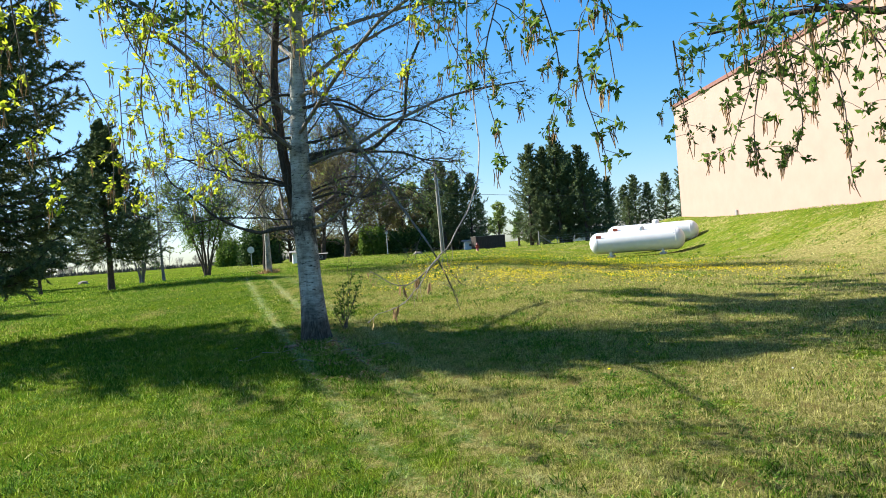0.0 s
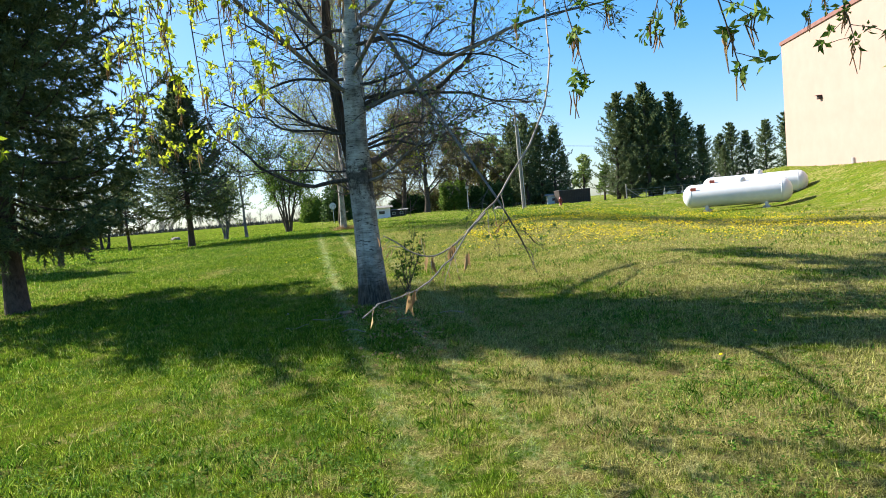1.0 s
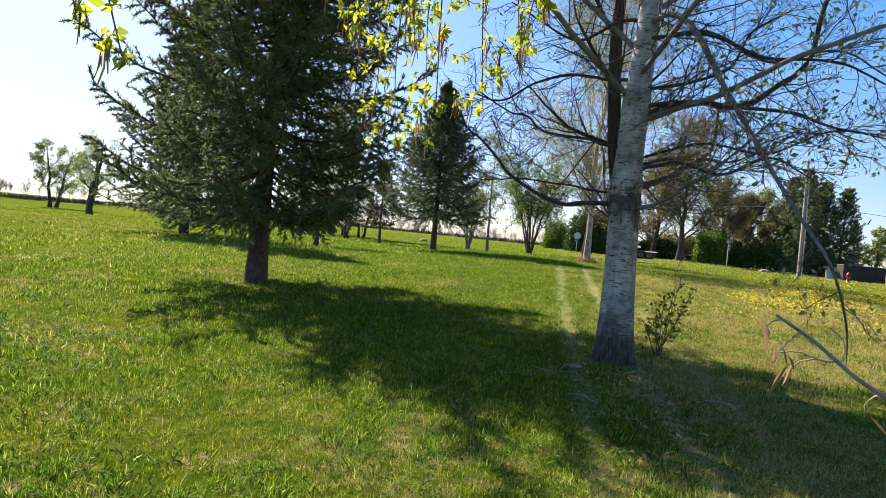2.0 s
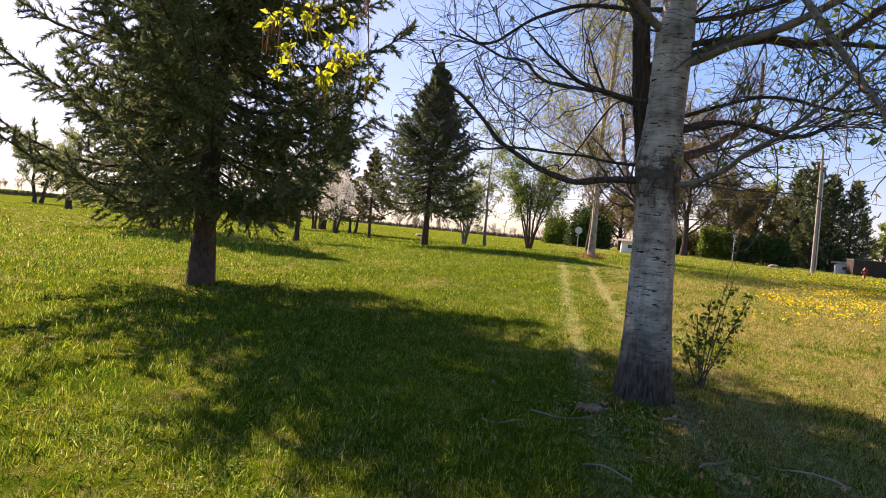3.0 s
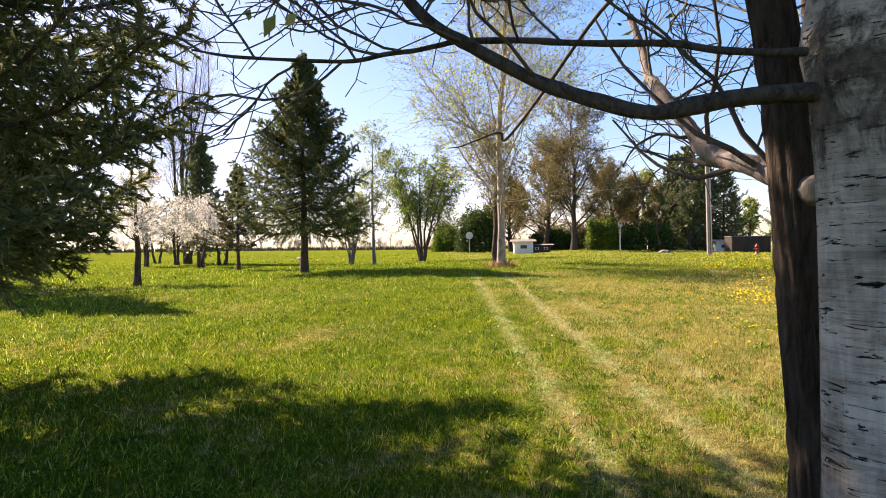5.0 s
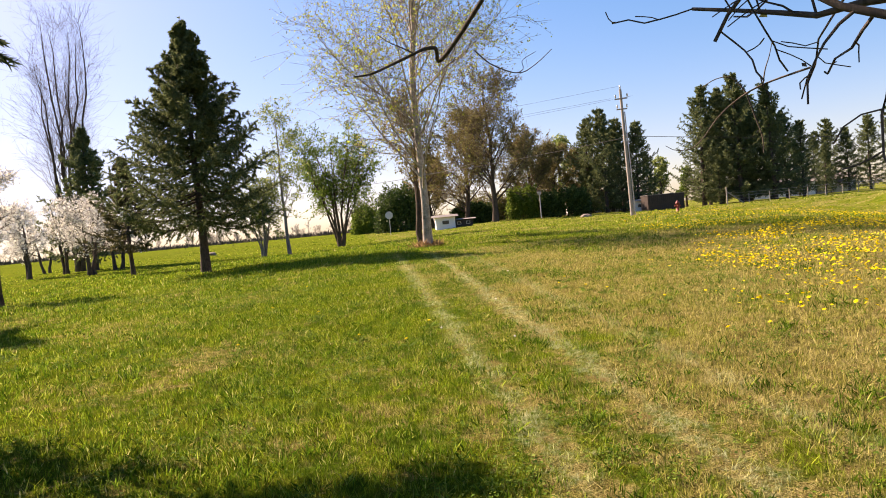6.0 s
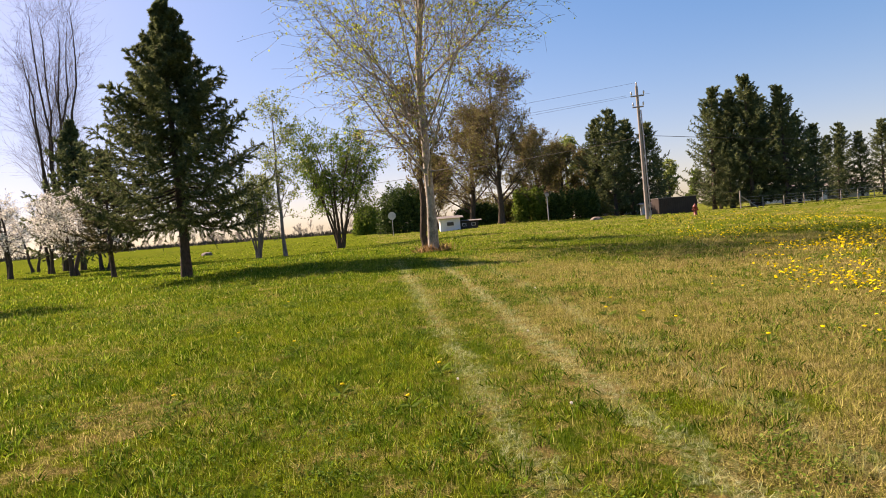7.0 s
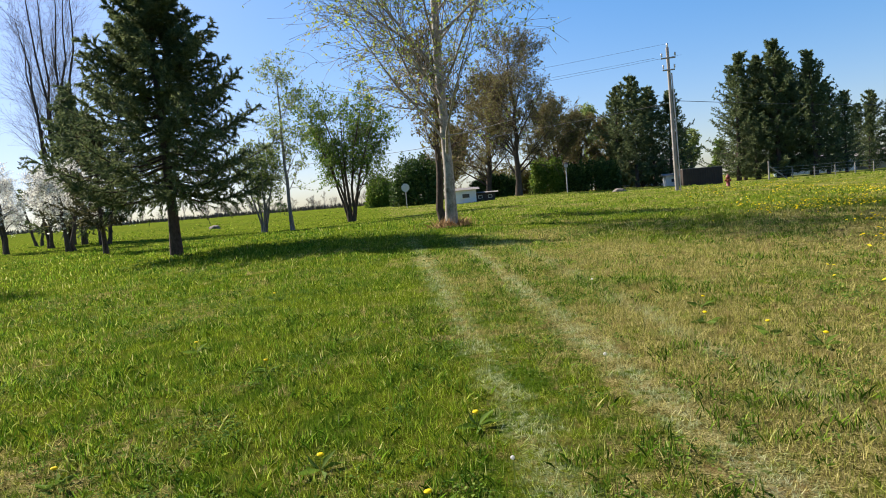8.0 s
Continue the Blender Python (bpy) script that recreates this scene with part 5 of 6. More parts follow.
GLASS_DARK = plain("window_glass", (0.03, 0.035, 0.04), (0.05, 0.055, 0.06), 1, 0.08)
HYDRANT_RED = plain("red_paint", (0.15, 0.022, 0.016), (0.21, 0.032, 0.022), 8, 0.45)
RED_MARK = plain("red_label", (0.55, 0.10, 0.06), (0.62, 0.14, 0.08), 6, 0.5)
SIGN_GREY = plain("bare_sign_metal", (0.42, 0.43, 0.44), (0.52, 0.53, 0.54), 4, 0.4, 0.3)
STONE = plain("field_stone", (0.10, 0.085, 0.07), (0.22, 0.19, 0.16), 7, 0.9, 0, 0.02)
ROTTEN = plain("crumbling_wood", (0.07, 0.045, 0.028), (0.38, 0.26, 0.15), 22, 0.95, 0, 0.03)
CABLE = plain("cable_black", (0.02, 0.02, 0.02), (0.035, 0.035, 0.035), 3, 0.6)


def build_hall():
    L, D, z0, z1 = 34.0, 16.0, 0.8, 10.3
    ob = thing("hall_building", (HALL[0], HALL[1], 0), "large windowless hall with peach stucco walls and brown roof edge", "building")
    ob.rotation_euler[2] = math.atan2(HALL_DIR.y, HALL_DIR.x)
    # along x: the long wall; the body lies to the left of it (local +y)
    t, h, m = 0.35, z1 - z0, (z0 + z1) / 2
    part("wall", box(L / 2, t / 2, m, L, t, h), STUCCO, ob)
    part("wall", box(L / 2, D - t / 2, m, L, t, h), STUCCO, ob)
    part("wall", box(t / 2, D / 2, m, t - 0.004, D - 2 * t, h), STUCCO, ob)
    part("wall", box(L - t / 2, D / 2, m, t - 0.004, D - 2 * t, h), STUCCO, ob)
    part("roof", box(L / 2, D / 2, z1 + 0.10, L - 0.1, D - 0.1, 0.2), ROOFING, ob)
    part("roof_edge", box(L / 2, -0.03, z1 + 0.10, L + 0.12, 0.10, 0.24, 0.01), TRIM_BROWN, ob)
    part("roof_edge", box(-0.03, D / 2, z1 + 0.10, 0.10, D - 0.1, 0.24, 0.01), TRIM_BROWN, ob)
    lamp = part("wall_lamp", box(5.2, -0.10, 6.1, 0.26, 0.2, 0.20, 0.02), SHED_BROWN, ob, "small dark wall lamp")
    part("visor", box(5.2, -0.16, 6.22, 0.32, 0.3, 0.03, 0.008), TRIM_BROWN, lamp)
    part("outlet_box", box(5.0, -0.05, 1.75, 0.16, 0.10, 0.28, 0.01), STEEL, ob, "grey outlet box low on the wall")
    part("outlet_box", box(8.6, -0.05, 2.2, 0.20, 0.10, 0.30, 0.01), STEEL, ob, "grey outlet box low on the wall")


build_hall()


def build_tank(a, b, label):
    """A propane tank from end a to end b (plan places), on two saddle legs."""
    a, b = Vector((*a, 0)), Vector((*b, 0))
    c, d = (a + b) / 2, b - a
    L, r = d.length, 0.56
    ob = thing("propane_tank", (c.x, c.y, (gz(a.x, a.y) + gz(b.x, b.y)) / 2), label, "gas tank", "propane tanks")
    ob.rotation_euler[2] = math.atan2(d.y, d.x)
    k = L / 2 - r * 0.8
    prof = [(0, -L / 2)] + [(r * math.sin(u), -k - r * 0.8 * math.cos(u)) for u in np.linspace(0.2, math.pi / 2, 8)]
    prof += [(rr, -z) for rr, z in reversed(prof)]
    bm = lathe(prof, 40, "X")
    bmesh.ops.translate(bm, vec=(0, 0, r + 0.12), verts=bm.verts)
    part("shell", bm, TANK_WHITE, ob, smooth=True)
    for s in (-1, 1):
        # seams, saddles and footings
        seam = lathe([(r + 0.004, -0.02), (r + 0.009, -0.012), (r + 0.009, 0.012), (r + 0.004, 0.02)], 40, "X")
        bmesh.ops.translate(bm := seam, vec=(s * k, 0, r + 0.12), verts=seam.verts)
        part("seam", seam, TANK_WHITE, ob, smooth=True)
        leg = part("leg", box(s * L * 0.27, 0, 0.02, 0.14, 0.62, 0.46, 0.02), TANK_WHITE, ob)
        part("footing", box(s * L * 0.27, 0, -0.14, 0.34, 0.80, 0.30, 0.02), CONCRETE, leg, "pale concrete footing")
    dome = lathe([(0, 0.20), (0.13, 0.18), (0.19, 0.12), (0.20, 0.0), (0.20, -0.08)], 20)
    bmesh.ops.translate(dome, vec=(0.25, 0, 2 * r + 0.14), verts=dome.verts)
    part("valve_dome", dome, TANK_WHITE, ob, smooth=True)
    part("warning_mark", box(-L / 2 + 0.55, -r * 0.86, r + 0.43, 0.26, 0.03, 0.22, 0.005), RED_MARK, ob, "small red warning mark")
    part("gauge", box(L / 2 - 0.5, -r * 0.80, r + 0.38, 0.10, 0.06, 0.10, 0.01), STEEL, ob)
    return ob


build_tank((6.2, 35.1), (10.75, 33.5), "white propane tank on two legs in the grass")
build_tank((7.9, 38.6), (12.65, 36.9), "white propane tank behind another on the bank")


def build_pole():
    x, y = -2.25, 49.4
    g = gz(x, y)
    ob = thing("utility_pole", (x, y, g), "weathered wooden utility pole with a conduit and small crossarms", "pole")
    part("pole", rod([(0, 0, -0.3), (-0.04, 0, 2.6), (-0.08, 0, 5.2), (-0.12, 0, 7.3)], 0.105, 12, 0.7), POLE_WOOD, ob, smooth=True)
    part("conduit", rod([(0.16, -0.05, 0), (0.10, -0.05, 3.4), (0.03, -0.05, 6.0)], 0.035, 8), STEEL, ob, smooth=True)
    for z, w in ((6.75, 0.36), (6.15, 0.30)):
        arm = part("crossarm", box(-0.11, -0.13, z, w * 2, 0.07, 0.07, 0.008), POLE_WOOD, ob)
        for s in (-0.9, 0.9):
            ins = lathe([(0, 0.22), (0.035, 0.21), (0.05, 0.14), (0.03, 0.11), (0.055, 0.06), (0.02, 0.04), (0.012, 0.0)], 10)
            bmesh.ops.translate(ins, vec=(s * w - 0.09, -0.13, z + 0.05), verts=ins.verts)
            part("insulator", ins, SIGN_GREY, arm, smooth=True)
    top = lathe([(0, 0.25), (0.04, 0.24), (0.055, 0.15), (0.03, 0.12), (0.05, 0.06), (0.012, 0.0)], 10)
    bmesh.ops.translate(top, vec=(-0.12, 0, 7.28), verts=top.verts)
    part("insulator", top, SIGN_GREY, ob, smooth=True)
    # cables sag away on both sides
    for n, (dx, z0, ex, ey, ez, r) in enumerate(((-0.7, 6.85, -70, 72, 11.5, 0.006), (0.55, 6.85, -70, 74, 11.0, 0.006), (-0.1, 7.5, -70, 73, 12.3, 0.006), (0.0, 4.6, 60, 105, 7.2, 0.015), (-0.1, 4.5, -60, 80, 7.5, 0.015))):
        p0, p1 = np.array([x + dx, y, g + z0]), np.array([ex, ey, ez])
        s = np.linspace(0, 1, 24)[:, None]
        p = p0 + (p1 - p0) * s
        p[:, 2] -= 4 * 1.1 * (s * (1 - s))[:, 0]
        tagged(part("cable", rod(p, r, 5), CABLE), "thin black overhead cable running from the utility pole", "cable", "overhead cables")


build_pole()


def build_house(name, x, y, turn, w, d, h, roof, wall_mat, label, windows=3, category="house"):
    ob = thing(name, (x, y, gz(x, y) - 0.1), label, category)
    ob.rotation_euler[2] = turn
    t = 0.2
    part("wall", box(0, -d / 2 + t / 2, h / 2, w, t, h), wall_mat, ob)
    part("wall", box(0, d / 2 - t / 2, h / 2, w, t, h), wall_mat, ob)
    part("wall", box(-w / 2 + t / 2, 0, h / 2, t - 0.004, d - 2 * t, h), wall_mat, ob)
    part("wall", box(w / 2 - t / 2, 0, h / 2, t - 0.004, d - 2 * t, h), wall_mat, ob)
    bm = bmesh.new()
    o = 0.3
    v = [bm.verts.new(c) for c in ((-w / 2 - o, -d / 2 - o, h), (w / 2 + o, -d / 2 - o, h), (w / 2 + o, d / 2 + o, h), (-w / 2 - o, d / 2 + o, h), (-w / 2 - o, 0, h + roof), (w / 2 + o, 0, h + roof))]
    for f in ((0, 1, 5, 4), (2, 3, 4, 5), (0, 4, 3), (1, 2, 5), (3, 2, 1, 0)):
        bm.faces.new([v[k] for k in f])
    bmesh.ops.recalc_face_normals(bm, faces=bm.faces)
    part("roof", bm, ROOFING, ob)
    for k in range(windows):
        cx = (k + 0.5) / windows * w - w / 2
        win = part("window", box(cx, -d / 2 - 0.02, h * 0.58, w / windows * 0.42, 0.06, h * 0.34, 0.01), SIDING, ob)
        part("pane", box(cx, -d / 2 - 0.055, h * 0.58, w / windows * 0.34, 0.02, h * 0.27), GLASS_DARK, win)
    return ob


build_house("house", -3.0, 104.0, 0.1, 11, 8, 2.3, 1.0, SIDING, "low white house behind the spruces", 5)
build_house("house", 24.8, 129.3, -0.2, 11, 7, 2.2, 1.0, SIDING, "far white house beyond the fence", 4)
build_house("house", 33.0, 133, -0.2, 9, 6, 2.2, 1.0, SIDING, "far pale garage beyond the fence", 3)
build_house("garden_shed", -17.5, 66.8, 0.3, 1.7, 1.8, 1.15, 0.2, SIDING, "small white garden shed at the lawn's far edge", 1, "shed")
build_house("trailer", -15.9, 67.3, 0.2, 1.6, 1.3, 0.75, 0.1, SHED_BROWN, "low dark trailer beside the white shed", 2, "trailer")
build_house("garden_shed", 0.1, 82.5, 0.1, 1.5, 1.8, 1.15, 0.2, SIDING, "white shed beside the dark container", 1, "shed")


def build_container():
    ob = thing("storage_container", (2.3, 80.4, gz(2.3, 80.4) - 0.05), "low dark brown corrugated metal container", "container")
    ob.rotation_euler[2] = 0.25
    part("body", box(0, 0, 0.85, 3.7, 2.2, 1.66), SHED_BROWN, ob)
    for k in range(18):
        part("rib", box(-1.75 + k * 0.206, -1.12, 0.85, 0.09, 0.05, 1.58), SHED_BROWN, ob)
    part("lid", box(0, 0, 1.71, 3.8, 2.3, 0.06, 0.01), ROOFING, ob)


build_container()


def build_hydrant():
    x, y = 0.45, 51.0
    ob = thing("fire_hydrant", (x, y, gz(x, y) - 0.02), "red fire hydrant standing in the grass", "hydrant")
    ob.scale = (0.85, 0.85, 0.85)
    part("barrel", lathe([(0, 0), (0.17, 0), (0.17, 0.05), (0.11, 0.07), (0.11, 0.55), (0.15, 0.57), (0.15, 0.62), (0.10, 0.70), (0.05, 0.76), (0.03, 0.82), (0, 0.82)], 18), HYDRANT_RED, ob, smooth=True)
    for ang in (0, math.pi, -math.pi / 2):
        cap = lathe([(0, 0.20), (0.05, 0.20), (0.06, 0.17), (0.06, 0.12), (0.045, 0.10), (0.045, 0)], 12)
        bmesh.ops.rotate(cap, cent=(0, 0, 0), matrix=Matrix.Rotation(math.pi / 2, 3, "Y"), verts=cap.verts)
        bmesh.ops.rotate(cap, cent=(0, 0, 0), matrix=Matrix.Rotation(ang, 3, "Z"), verts=cap.verts)
        bmesh.ops.translate(cap, vec=(0, 0, 0.42), verts=cap.verts)
        part("nozzle_cap", cap, HYDRANT_RED, ob, smooth=True)


build_hydrant()


def build_sign(x, y):
    ob = thing("road_sign", (x, y, gz(x, y) - 0.1), "octagonal road sign seen from its bare grey back", "sign")
    part("post", rod([(0, 0.04, 0), (0, 0.04, 2.2)], 0.035, 6), STEEL, ob)
    bm = lathe([(0, 0.012), (0.36, 0.012), (0.36, -0.012), (0, -0.012)], 8)
    bmesh.ops.rotate(bm, cent=(0, 0, 0), matrix=Matrix.Rotation(math.pi / 8, 3, "Z"), verts=bm.verts)
    bmesh.ops.rotate(bm, cent=(0, 0, 0), matrix=Matrix.Rotation(math.pi / 2, 3, "X"), verts=bm.verts)
    bmesh.ops.translate(bm, vec=(0, 0, 1.85), verts=bm.verts)
    part("plate", bm, SIGN_GREY, ob)
    ob.rotation_euler[2] = 0.25


build_sign(-22.45, 66.2)


def build_lamp_post():
    x, y = -9.95, 78.9
    ob = thing("lamp_post", (x, y, gz(x, y) - 0.05), "thin garden lamp post before the hedge", "lamp post")
    part("post", rod([(0, 0, 0), (0, 0, 2.5)], 0.05, 8), SIGN_GREY, ob)
    part("lantern", box(0, 0, 2.65, 0.34, 0.30, 0.30, 0.03), SIGN_GREY, ob)
    part("cap", lathe([(0, 0.20), (0.10, 0.14), (0.27, 0.0), (0, -0.01)], 12), SHED_BROWN, ob).location = (0, 0, 2.81)


build_lamp_post()


def build_fence():
    ob = thing("wire_fence", (8.6, 81.1, 0), "wire fence on wooden posts along the field", "fence")
    ends = []
    for k in range(11):
        x, y = 8.6 + k * 2.6, 81.1 + k * 2.6
        g = gz(x, y)
        ends.append((x - 8.6, y - 81.1, g + 1.25))
        part("post", rod([(x - 8.6, y - 81.1, g - 0.2), (x - 8.6, y - 81.1, g + (1.9 if k == 0 else 1.15))], 0.07 if k == 0 else 0.045, 7), POLE_WOOD, ob)
    g = gz(8.6, 81.1)
    part("brace", rod([(0.05, 0.05, g + 1.4), (1.9, 1.6, g + 0.1)], 0.06, 7), POLE_WOOD, ob)
    e = np.array(ends)
    for z in (0.0, -0.3, -0.6, -0.9):
        part("wire", rod(e + np.array([0, 0, z]), 0.008, 4), STEEL, ob)


build_fence()


def build_hedge(name, x0, y0, x1, y1, h, depth, mat, label, seed, size=(0.20, 0.36), n=9000, rounded=0.6):
    """A clipped or round shrub: dark stems inside and a thick skin of leaves."""
    rng = np.random.default_rng(seed)
    cx, cy = (x0 + x1) / 2, (y0 + y1) / 2
    ob = thing(name, (cx, cy, gz(cx, cy) - 0.05), label, "hedge")
    L = math.hypot(x1 - x0, y1 - y0)
    ob.rotation_euler[2] = math.atan2(y1 - y0, x1 - x0)
    d = unit(rng.normal(size=(n, 3)))
    d[:, 2] = np.abs(d[:, 2])
    p = np.sign(d) * np.abs(d) ** rounded
    lump = 1 + 0.13 * np.sin(p[:, 0] * 7 + seed) * np.cos(p[:, 1] * 5) + 0.08 * np.sin(p[:, 0] * 17 + 2 * p[:, 2])
    p = p * np.array([L / 2, depth / 2, h]) * (rng.uniform(0.55, 1.0, n) * lump)[:, None]
    part("leaves", leaf_cloud(rng, "leaves", p, size, 0.0, 0.06, 0.6), mat, ob, kind="stuff")
    s = np.stack([np.linspace(-L * 0.45, L * 0.45, 14), rng.normal(size=14) * depth * 0.12], 1)
    P = np.stack([np.column_stack([s, np.zeros(14)]), np.column_stack([s * 1.03, np.full(14, h * 0.45)]), np.column_stack([s * 1.05, np.full(14, h * 0.6)])], 1)
    part("stems", tubes("stems", [(P, np.tile([0.06, 0.04, 0.02], (14, 1)), 5)]), BARK_DARK, ob, kind="stuff")


build_hedge("hedge", -14.0, 82.7, -10.3, 82.9, 3.6, 3.0, LEAF_HEDGE, "bright green rounded hedge behind the lamp post", 3)
build_hedge("hedge", -10.4, 83.0, -4.7, 83.2, 3.2, 3.0, LEAF_DARK, "dark green clipped hedge", 4)
build_hedge("cedar_bush", -27.2, 76.0, -22.0, 76.5, 5.0, 4.0, LEAF_DARK, "dark rounded cedar beyond the lawn", 5, rounded=0.8)
build_hedge("cedar_bush", -20.5, 82.0, -15.0, 82.0, 2.4, 3.0, LEAF_DARK, "low dark evergreen thicket under the maples", 16, rounded=0.8)
build_hedge("thicket", -22.0, 92.0, -13.0, 92.0, 3.6, 3.5, LEAF_BUD, "brownish budding thicket closing the lawn beyond the maples", 36, rounded=0.7)
build_hedge("thicket", -15.0, 97.0, 2.0, 98.0, 3.6, 3.5, LEAF_BUD, "brownish budding thicket behind the clipped hedge", 37, rounded=0.7)
build_hedge("cedar_bush", -33.0, 84.0, -29.5, 84.0, 3.4, 3.0, LEAF_HEDGE, "green bush at the lawn's far edge", 26, rounded=0.8)
leafy_tree("green_tree", -9.0, 101.0, 10.5, "distant tree in fresh pale green leaf", BARK_DARK, TWIG, 51, 0.3, 0.2, 0.3, LEAF_SOFT, 5, (0.25, 0.42), 0.06, counts=(14, 7, 6), twig_r=2, group="distant green trees")
leafy_tree("green_tree", 5.6, 118.0, 7.5, "distant tree in fresh pale green leaf", BARK_DARK, TWIG, 52, 0.3, 0.2, 0.3, LEAF_SOFT, 5, (0.25, 0.42), 0.06, counts=(14, 7, 6), twig_r=2, group="distant green trees")
leafy_tree("green_tree", 8.6, 112.0, 5.5, "distant low tree in olive leaf", BARK_DARK, TWIG, 53, 0.2, 0.15, 0.3, LEAF_GREEN, 5, (0.2, 0.36), 0.04, counts=(12, 7, 6), twig_r=2, group="distant green trees")


def lump_mesh(seed, sx, sy, sz, rough=0.35):
    bm = bmesh.new()
    bmesh.ops.create_icosphere(bm, subdivisions=3, radius=1)
    for v in bm.verts:
        k = 1 + rough * noise.noise(v.co * 1.7 + Vector((seed, 0, 0))) + rough * 0.4 * noise.noise(v.co * 5 + Vector((0, seed, 0)))
        v.co = Vector((v.co.x * sx, v.co.y * sy, max(v.co.z, -0.4) * sz)) * k
    return bm


def lump(name, x, y, seed, sx, sy, sz, mat, label, category):
    ob = part(name, lump_mesh(seed, sx, sy, sz), mat, smooth=True)
    ob.location = (x, y, gz(x, y) + 0.02)
    return tagged(ob, label, category)


lump("rotten_stump", -3.18, 9.53, 3, 0.13, 0.11, 0.020, ROTTEN, "crumbling reddish stump at the poplar's foot", "stump")
lump("field_stone", -5.1, 63.0, 5, 0.45, 0.3, 0.22, STONE, "dark field stone in the grass", "stone")
lump("field_stone", -33.2, 54.5, 6, 0.45, 0.35, 0.22, STONE, "dark stone lying on the far lawn", "stone")


def build_suckers():
    """Leafy shoots beside the great tree."""
    x, y = -2.67, 10.92
    ob = thing("sucker_bush", (x, y, gz(x, y) - 0.02), "leafy young shoots growing beside the poplar trunk", "bush")
    rng = np.random.default_rng(12)
    tips = [(0.10, 0.0, 0.85), (0.26, 0.1, 1.05), (-0.02, 0.1, 0.70), (0.34, -0.05, 0.72), (0.18, 0.2, 0.95), (0.05, -0.15, 0.50), (0.42, 0.12, 0.95), (-0.12, -0.05, 0.45)]
    P = np.array([curve_pts([(rng.normal() * 0.03 + 0.08, rng.normal() * 0.03, 0), (tx * 0.5 + 0.04, ty * 0.5, tz * 0.5), (tx, ty, tz)], 9) for tx, ty, tz in tips])
    R = np.tile(np.linspace(0.008, 0.003, 9), (len(tips), 1))
    for k in range(len(tips)):
        part("shoot", tubes("shoot", [(P[k], R[k], 6)]), TWIG, ob, smooth=True)
    S, SR = sprout(rng, P, R, 9, 4, (0.10, 0.22), 0.25, 1.0, (35, 70), 0.05, 0.15, 0.5, 0.5)
    part("twigs", tubes("twigs", [(S, np.maximum(SR, 0.0018), 4)]), TWIG, ob, kind="stuff")
    part("leaves", leaf_cloud(rng, "leaves", ends_of(S, rng, 4, 0.35), (0.04, 0.075), 0.1, 0.015), LEAF_GREEN, ob, kind="stuff")


build_suckers()


# ---- flowers and litter on the lawn ----
def build_dandelion_field():
    rng = np.random.default_rng(31)
    n = 95000
    x, y = rng.uniform(-5.0, 13, n), rng.uniform(12.5, 52, n)
    edge = smooth_step(-1.6, 1.0, x + 2.9 - 0.03 * (y - 16)) * smooth_step(14.0, 18.5, y) * (1 - 0.93 * smooth_step(21, 31, y)) * smooth_step(-4.4, -2.4, x + 0.06 * (y - 18)) * (1 - smooth_step(6, 10, x))
    cl = np.array([noise.noise(Vector((a * 0.45, b * 0.45, 3.0))) + 0.6 * noise.noise(Vector((a * 1.7, b * 1.7, 7.0))) for a, b in zip(x, y)])
    keep = rng.random(n) < edge * smooth_step(-0.3, 0.45, cl)
    x, y = x[keep], y[keep]
    n = len(x)
    r = rng.uniform(0.013, 0.020, n)
    base = np.stack([x, y, ground_z(x, y) + rng.uniform(0.06, 0.13, n)], 1)
    tilt = rng.normal(size=(n, 2)) * 0.35
    k = 5
    a = np.arange(k) * 2 * np.pi / k
    rim = np.stack([np.cos(a)[None] * r[:, None], np.sin(a)[None] * r[:, None]], -1)
    up = (rim * tilt[:, None]).sum(-1)
    ringv = base[:, None] + np.concatenate([rim, up[..., None]], -1)
    mid = base + np.array([0, 0, 0.008])
    v = np.concatenate([ringv, mid[:, None]], 1).reshape(-1, 3)
    i = np.arange(n * (k + 1)).reshape(n, k + 1)
    f = np.concatenate([np.stack([i[:, j], i[:, (j + 1) % k], i[:, k]], -1) for j in range(k)])
    tagged(part("dandelion_flowers", mesh_of("dandelions", v, [f]), PETAL), "yellow dandelion flowers thick on the bank", "dandelions", kind="stuff")


build_dandelion_field()


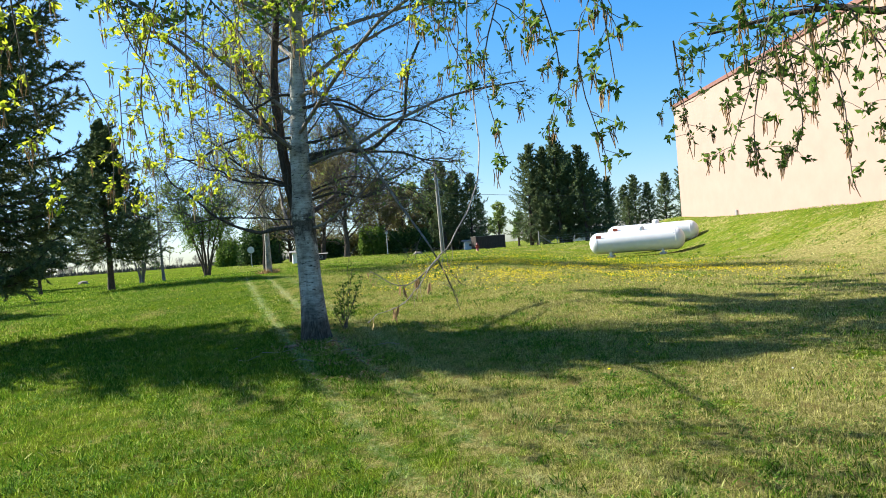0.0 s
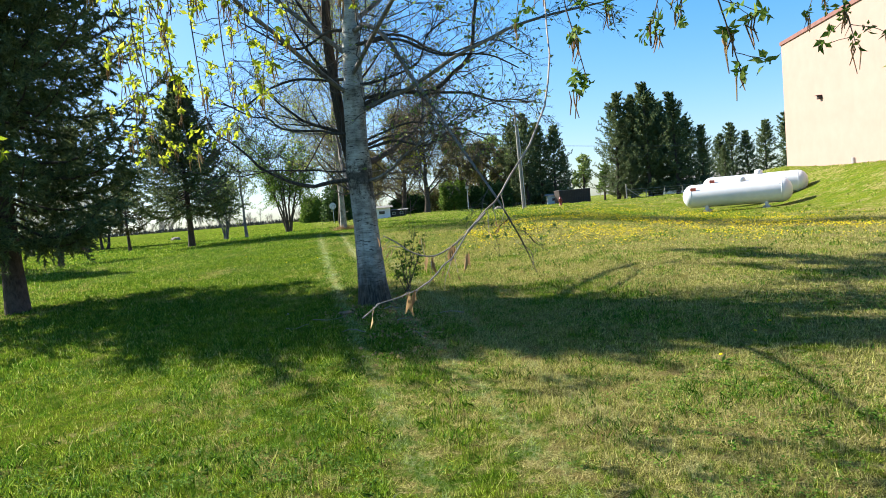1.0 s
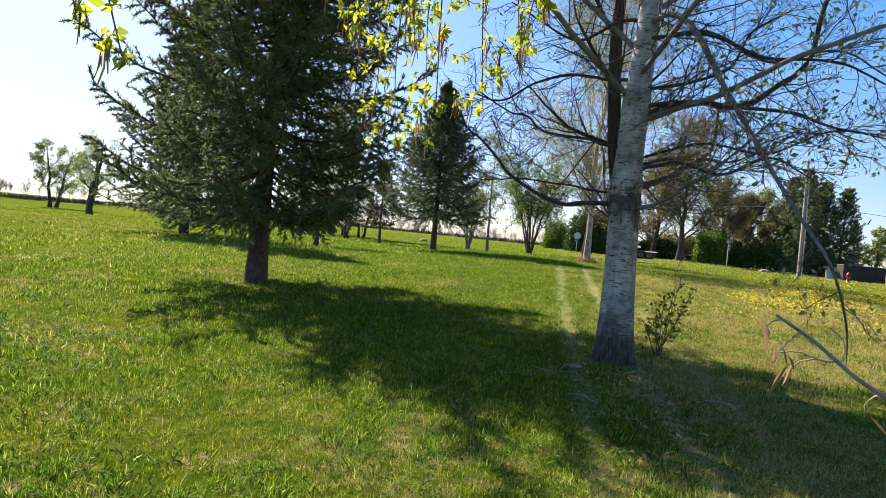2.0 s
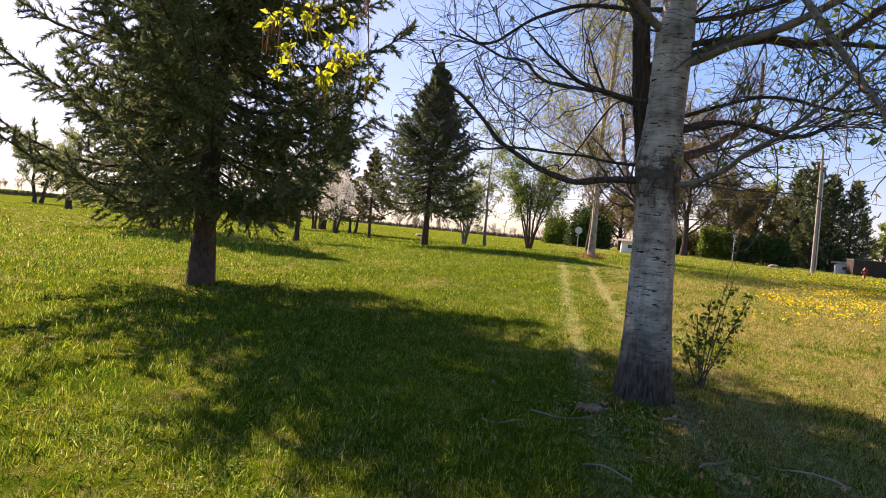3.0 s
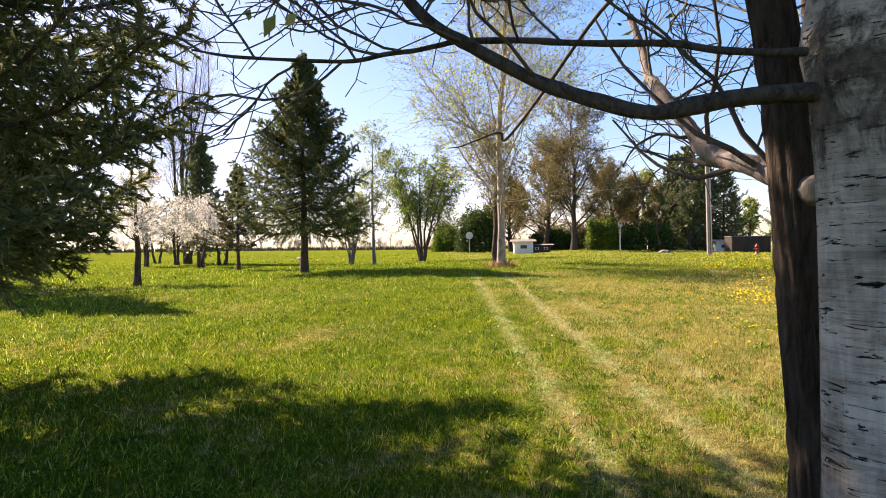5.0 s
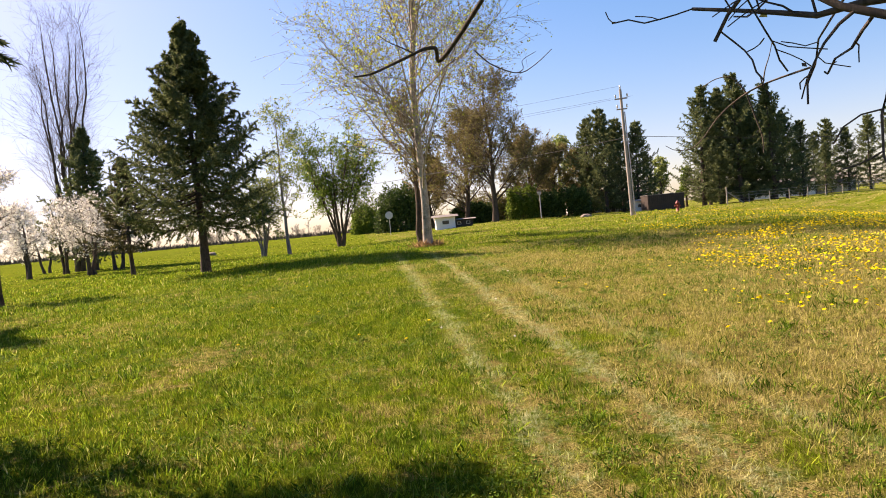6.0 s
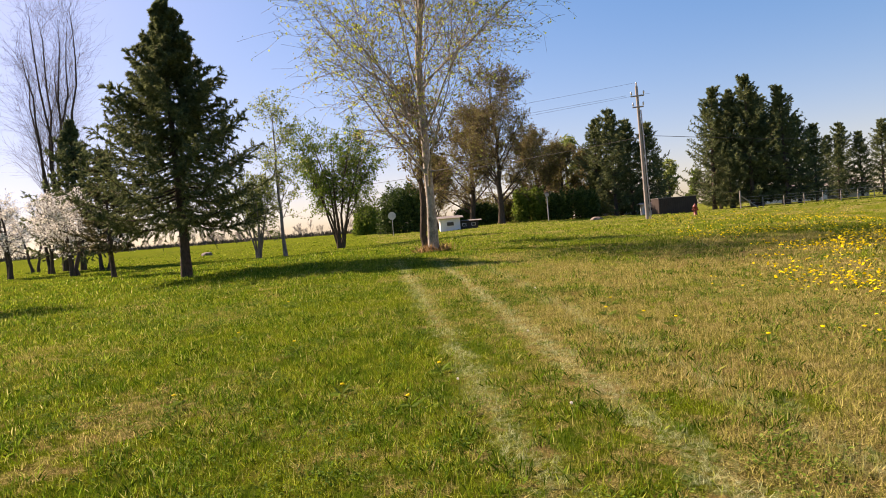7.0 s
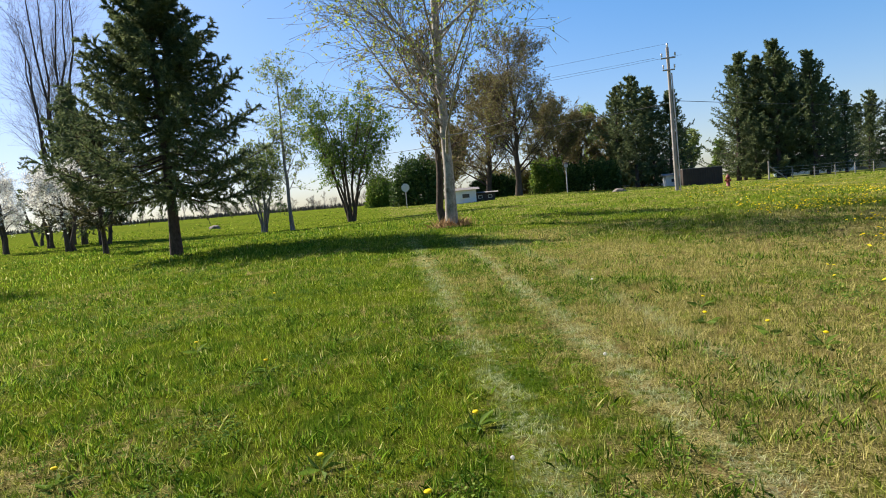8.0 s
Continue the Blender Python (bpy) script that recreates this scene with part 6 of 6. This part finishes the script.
def build_dandelions():
    """Single flowers near the path, and a few seed heads."""
    rng = np.random.default_rng(8)
    spots = [(-6.0, 16.26), (-6.62, 15.78), (-7.83, 15.53), (-4.7, 18.5), (-4.74, 18.0), (-4.4, 17.7), (-7.64, 17.1), (-4.16, 17.4), (-8.5, 17.56), (1.46, 7.24), (1.0, 6.49), (1.7, 7.6), (-6.02, 15.48), (-8.9, 19.5), (-3.6, 16.6)]
    first = None
    for x, y in spots:
        m = pose(x, y, gz(x, y), rng.normal() * 4, rng.normal() * 4, rng.uniform(0, 360))
        if first is None:
            ob = thing("dandelion", (0, 0, 0), "single yellow dandelion flower in the grass", "flower", "dandelions near the path")
            part("stalk", rod([(0, 0, 0), (0.004, 0, 0.04), (0, 0, 0.085)], 0.0022, 5), LEAF_SOFT, ob)
            part("flower_head", lathe([(0, 0.007), (0.008, 0.008), (0.013, 0.006), (0.017, 0.002), (0.009, -0.005), (0, -0.006)], 12), PETAL, ob, "yellow flower head").location = (0, 0, 0.088)
            for k in range(5):
                a = k * 1.256 + 0.3
                leaf = leaf_cloud(np.random.default_rng(k), "leaf", np.array([[0.0, 0.0, 0.012]]), (0.10, 0.13), 0.0, 0.0, 0.28, np.array([[4 * math.cos(a), 4 * math.sin(a), 0.6]]))
                part("leaf", leaf, LEAF_GREEN, ob)
            ob.matrix_basis = m
            first = ob
        else:
            copy_thing(first, m)
    for x, y in ((-5.74, 15.7), (-5.54, 19.17), (-4.96, 15.12), (-5.4, 17.0), (2.53, 5.8)):
        s = thing("seed_head", (x, y, gz(x, y)), "white dandelion seed head in the grass", "flower", "seed heads")
        part("stalk", rod([(0, 0, 0), (0.004, 0, 0.06), (0, 0, 0.11)], 0.002, 5), LEAF_SOFT, s)
        bm = bmesh.new()
        bmesh.ops.create_icosphere(bm, subdivisions=2, radius=0.009)
        part("puff", bm, DOWN, s).location = (0, 0, 0.118)


build_dandelions()


def build_sticks():
    rng = np.random.default_rng(44)
    for k, (x, y) in enumerate(((-2.64, 9.6), (-2.25, 8.73), (-3.47, 9.06), (-3.68, 8.67), (-1.73, 7.84), (-2.54, 8.32), (-1.46, 9.06), (-4.01, 9.56))):
        a, L = rng.uniform(0, np.pi), rng.uniform(0.18, 0.5)
        d = np.array([np.cos(a), np.sin(a)])
        pts = [(x + d[0] * s * L, y + d[1] * s * L, gz(x, y) + 0.03 + 0.02 * math.sin(s * 5 + k)) for s in np.linspace(0, 1, 6)]
        tagged(part("fallen_stick", rod(pts, 0.007, 6, 0.5), TWIG_PALE), "dry fallen stick lying in the grass", "stick", "fallen sticks")


build_sticks()


def build_litter():
    """Brown leaves and bark chips blown together in the thin grass round the great tree's foot."""
    rng = np.random.default_rng(71)
    x, y = [], []
    for cx, cy, s, n in ((-2.75, 9.75, 0.40, 110), (-2.2, 8.9, 0.45, 70), (-2.0, 8.0, 0.30, 60), (-1.75, 7.2, 0.28, 50), (-2.9, 9.3, 0.35, 60), (-1.3, 8.6, 0.6, 40)):
        x.append(cx + rng.normal(size=n) * s)
        y.append(cy + rng.normal(size=n) * s * 0.6)
    x, y = np.concatenate(x), np.concatenate(y)
    n = len(x)
    pts = np.stack([x, y, ground_z(x, y) + rng.uniform(0.015, 0.04, n)], 1)
    flat = np.stack([rng.normal(size=n) * 2, rng.normal(size=n) * 2, np.zeros(n)], 1)
    tagged(part("leaf_litter", leaf_cloud(rng, "leaf_litter", pts, (0.03, 0.065), 0.0, 0.004, 0.55, flat), CATKIN), "brown dead leaves and bark chips in the grass", "leaf litter", kind="stuff")


build_litter()


for x, y, H, s in ((-58, 20, 6, 61), (-66, 26, 7, 62), (-54, 10, 6.5, 63), (-72, 42, 8, 64)):
    leafy_tree("green_tree", x, y, H, "low spreading tree in pale spring leaf", BARK_DARK, TWIG, s, 0.2, 0.2, 0.35, LEAF_SOFT, 5, (0.14, 0.24), 0.03, stems=2, counts=(12, 8, 6), angle=(40, 70), group="trees at the lawn's west edge", twig_r=2)


def build_far_woods():
    """A low line of bare woods far across the fields."""
    rng = np.random.default_rng(91)
    a = np.radians(np.concatenate([rng.uniform(100, 178, 210), rng.uniform(60, 100, 20)]))
    d = rng.uniform(170, 320, len(a))
    x, y = -4 + np.cos(a) * d, 10 + np.sin(a) * d
    n = len(x)
    h = rng.uniform(1.5, 3.5, n) * np.where(rng.random(n) < 0.15, 1.8, 1.0)
    base = np.stack([x, y, ground_z(x, y) - 0.2], 1)
    T = np.stack([base, base + np.array([0, 0, 0.5]) * h[:, None], base + np.array([0, 0, 1.0]) * h[:, None]], 1)
    TR = np.stack([h * 0.02, h * 0.014, h * 0.004], 1)
    A, AR = sprout(rng, T, TR, 9, 3, (1.6, 3.0), 0.2, 1.0, (25, 60), 0.1, 0.1, 0.6, 0.4)
    B, BR = sprout(rng, A, AR, 3, 2, (0.7, 1.6), 0.2, 1.0, (25, 60), 0.1, 0.15, 0.7, 0.5)
    tagged(part("far_woods", tubes("far_woods", [(T, TR, 5), (A, np.maximum(AR, 0.05), 3), (B, np.maximum(BR, 0.04), 3)]), TWIG_PALE), "low line of bare woods on the horizon", "woods", kind="stuff")


build_far_woods()


def build_field_margin():
    """Rough dry growth along the far edge of the lawn."""
    rng = np.random.default_rng(17)
    n = 9000
    a = np.radians(rng.uniform(104, 186, n))
    d = 108 + rng.normal(size=n) * 1.5 + 6 * np.sin(a * 9)
    x, y = -4 + np.cos(a) * d, 10 + np.sin(a) * d
    me = blade_mesh(rng, x, y, rng.uniform(0.3, 0.9, n), np.full(n, 0.14), np.full(n, 0.35))
    tagged(part("field_margin", me, TWIG), "rough dry growth along the lawn's far edge", "weeds", kind="stuff")


build_field_margin()


def build_dry_tuft():
    """Last year's grass left standing round the birch."""
    rng = np.random.default_rng(23)
    n = 320
    a, r = rng.uniform(0, 2 * np.pi, n), 0.14 + np.abs(rng.normal(size=n)) * 0.22
    me = blade_mesh(rng, -8.83 + np.cos(a) * r, 27.25 + np.sin(a) * r, rng.uniform(0.08, 0.28, n), np.full(n, 0.014), np.full(n, 0.5))
    tagged(part("dry_grass", me, CATKIN), "tuft of dry tan grass round the birch's foot", "grass", kind="stuff")


build_dry_tuft()
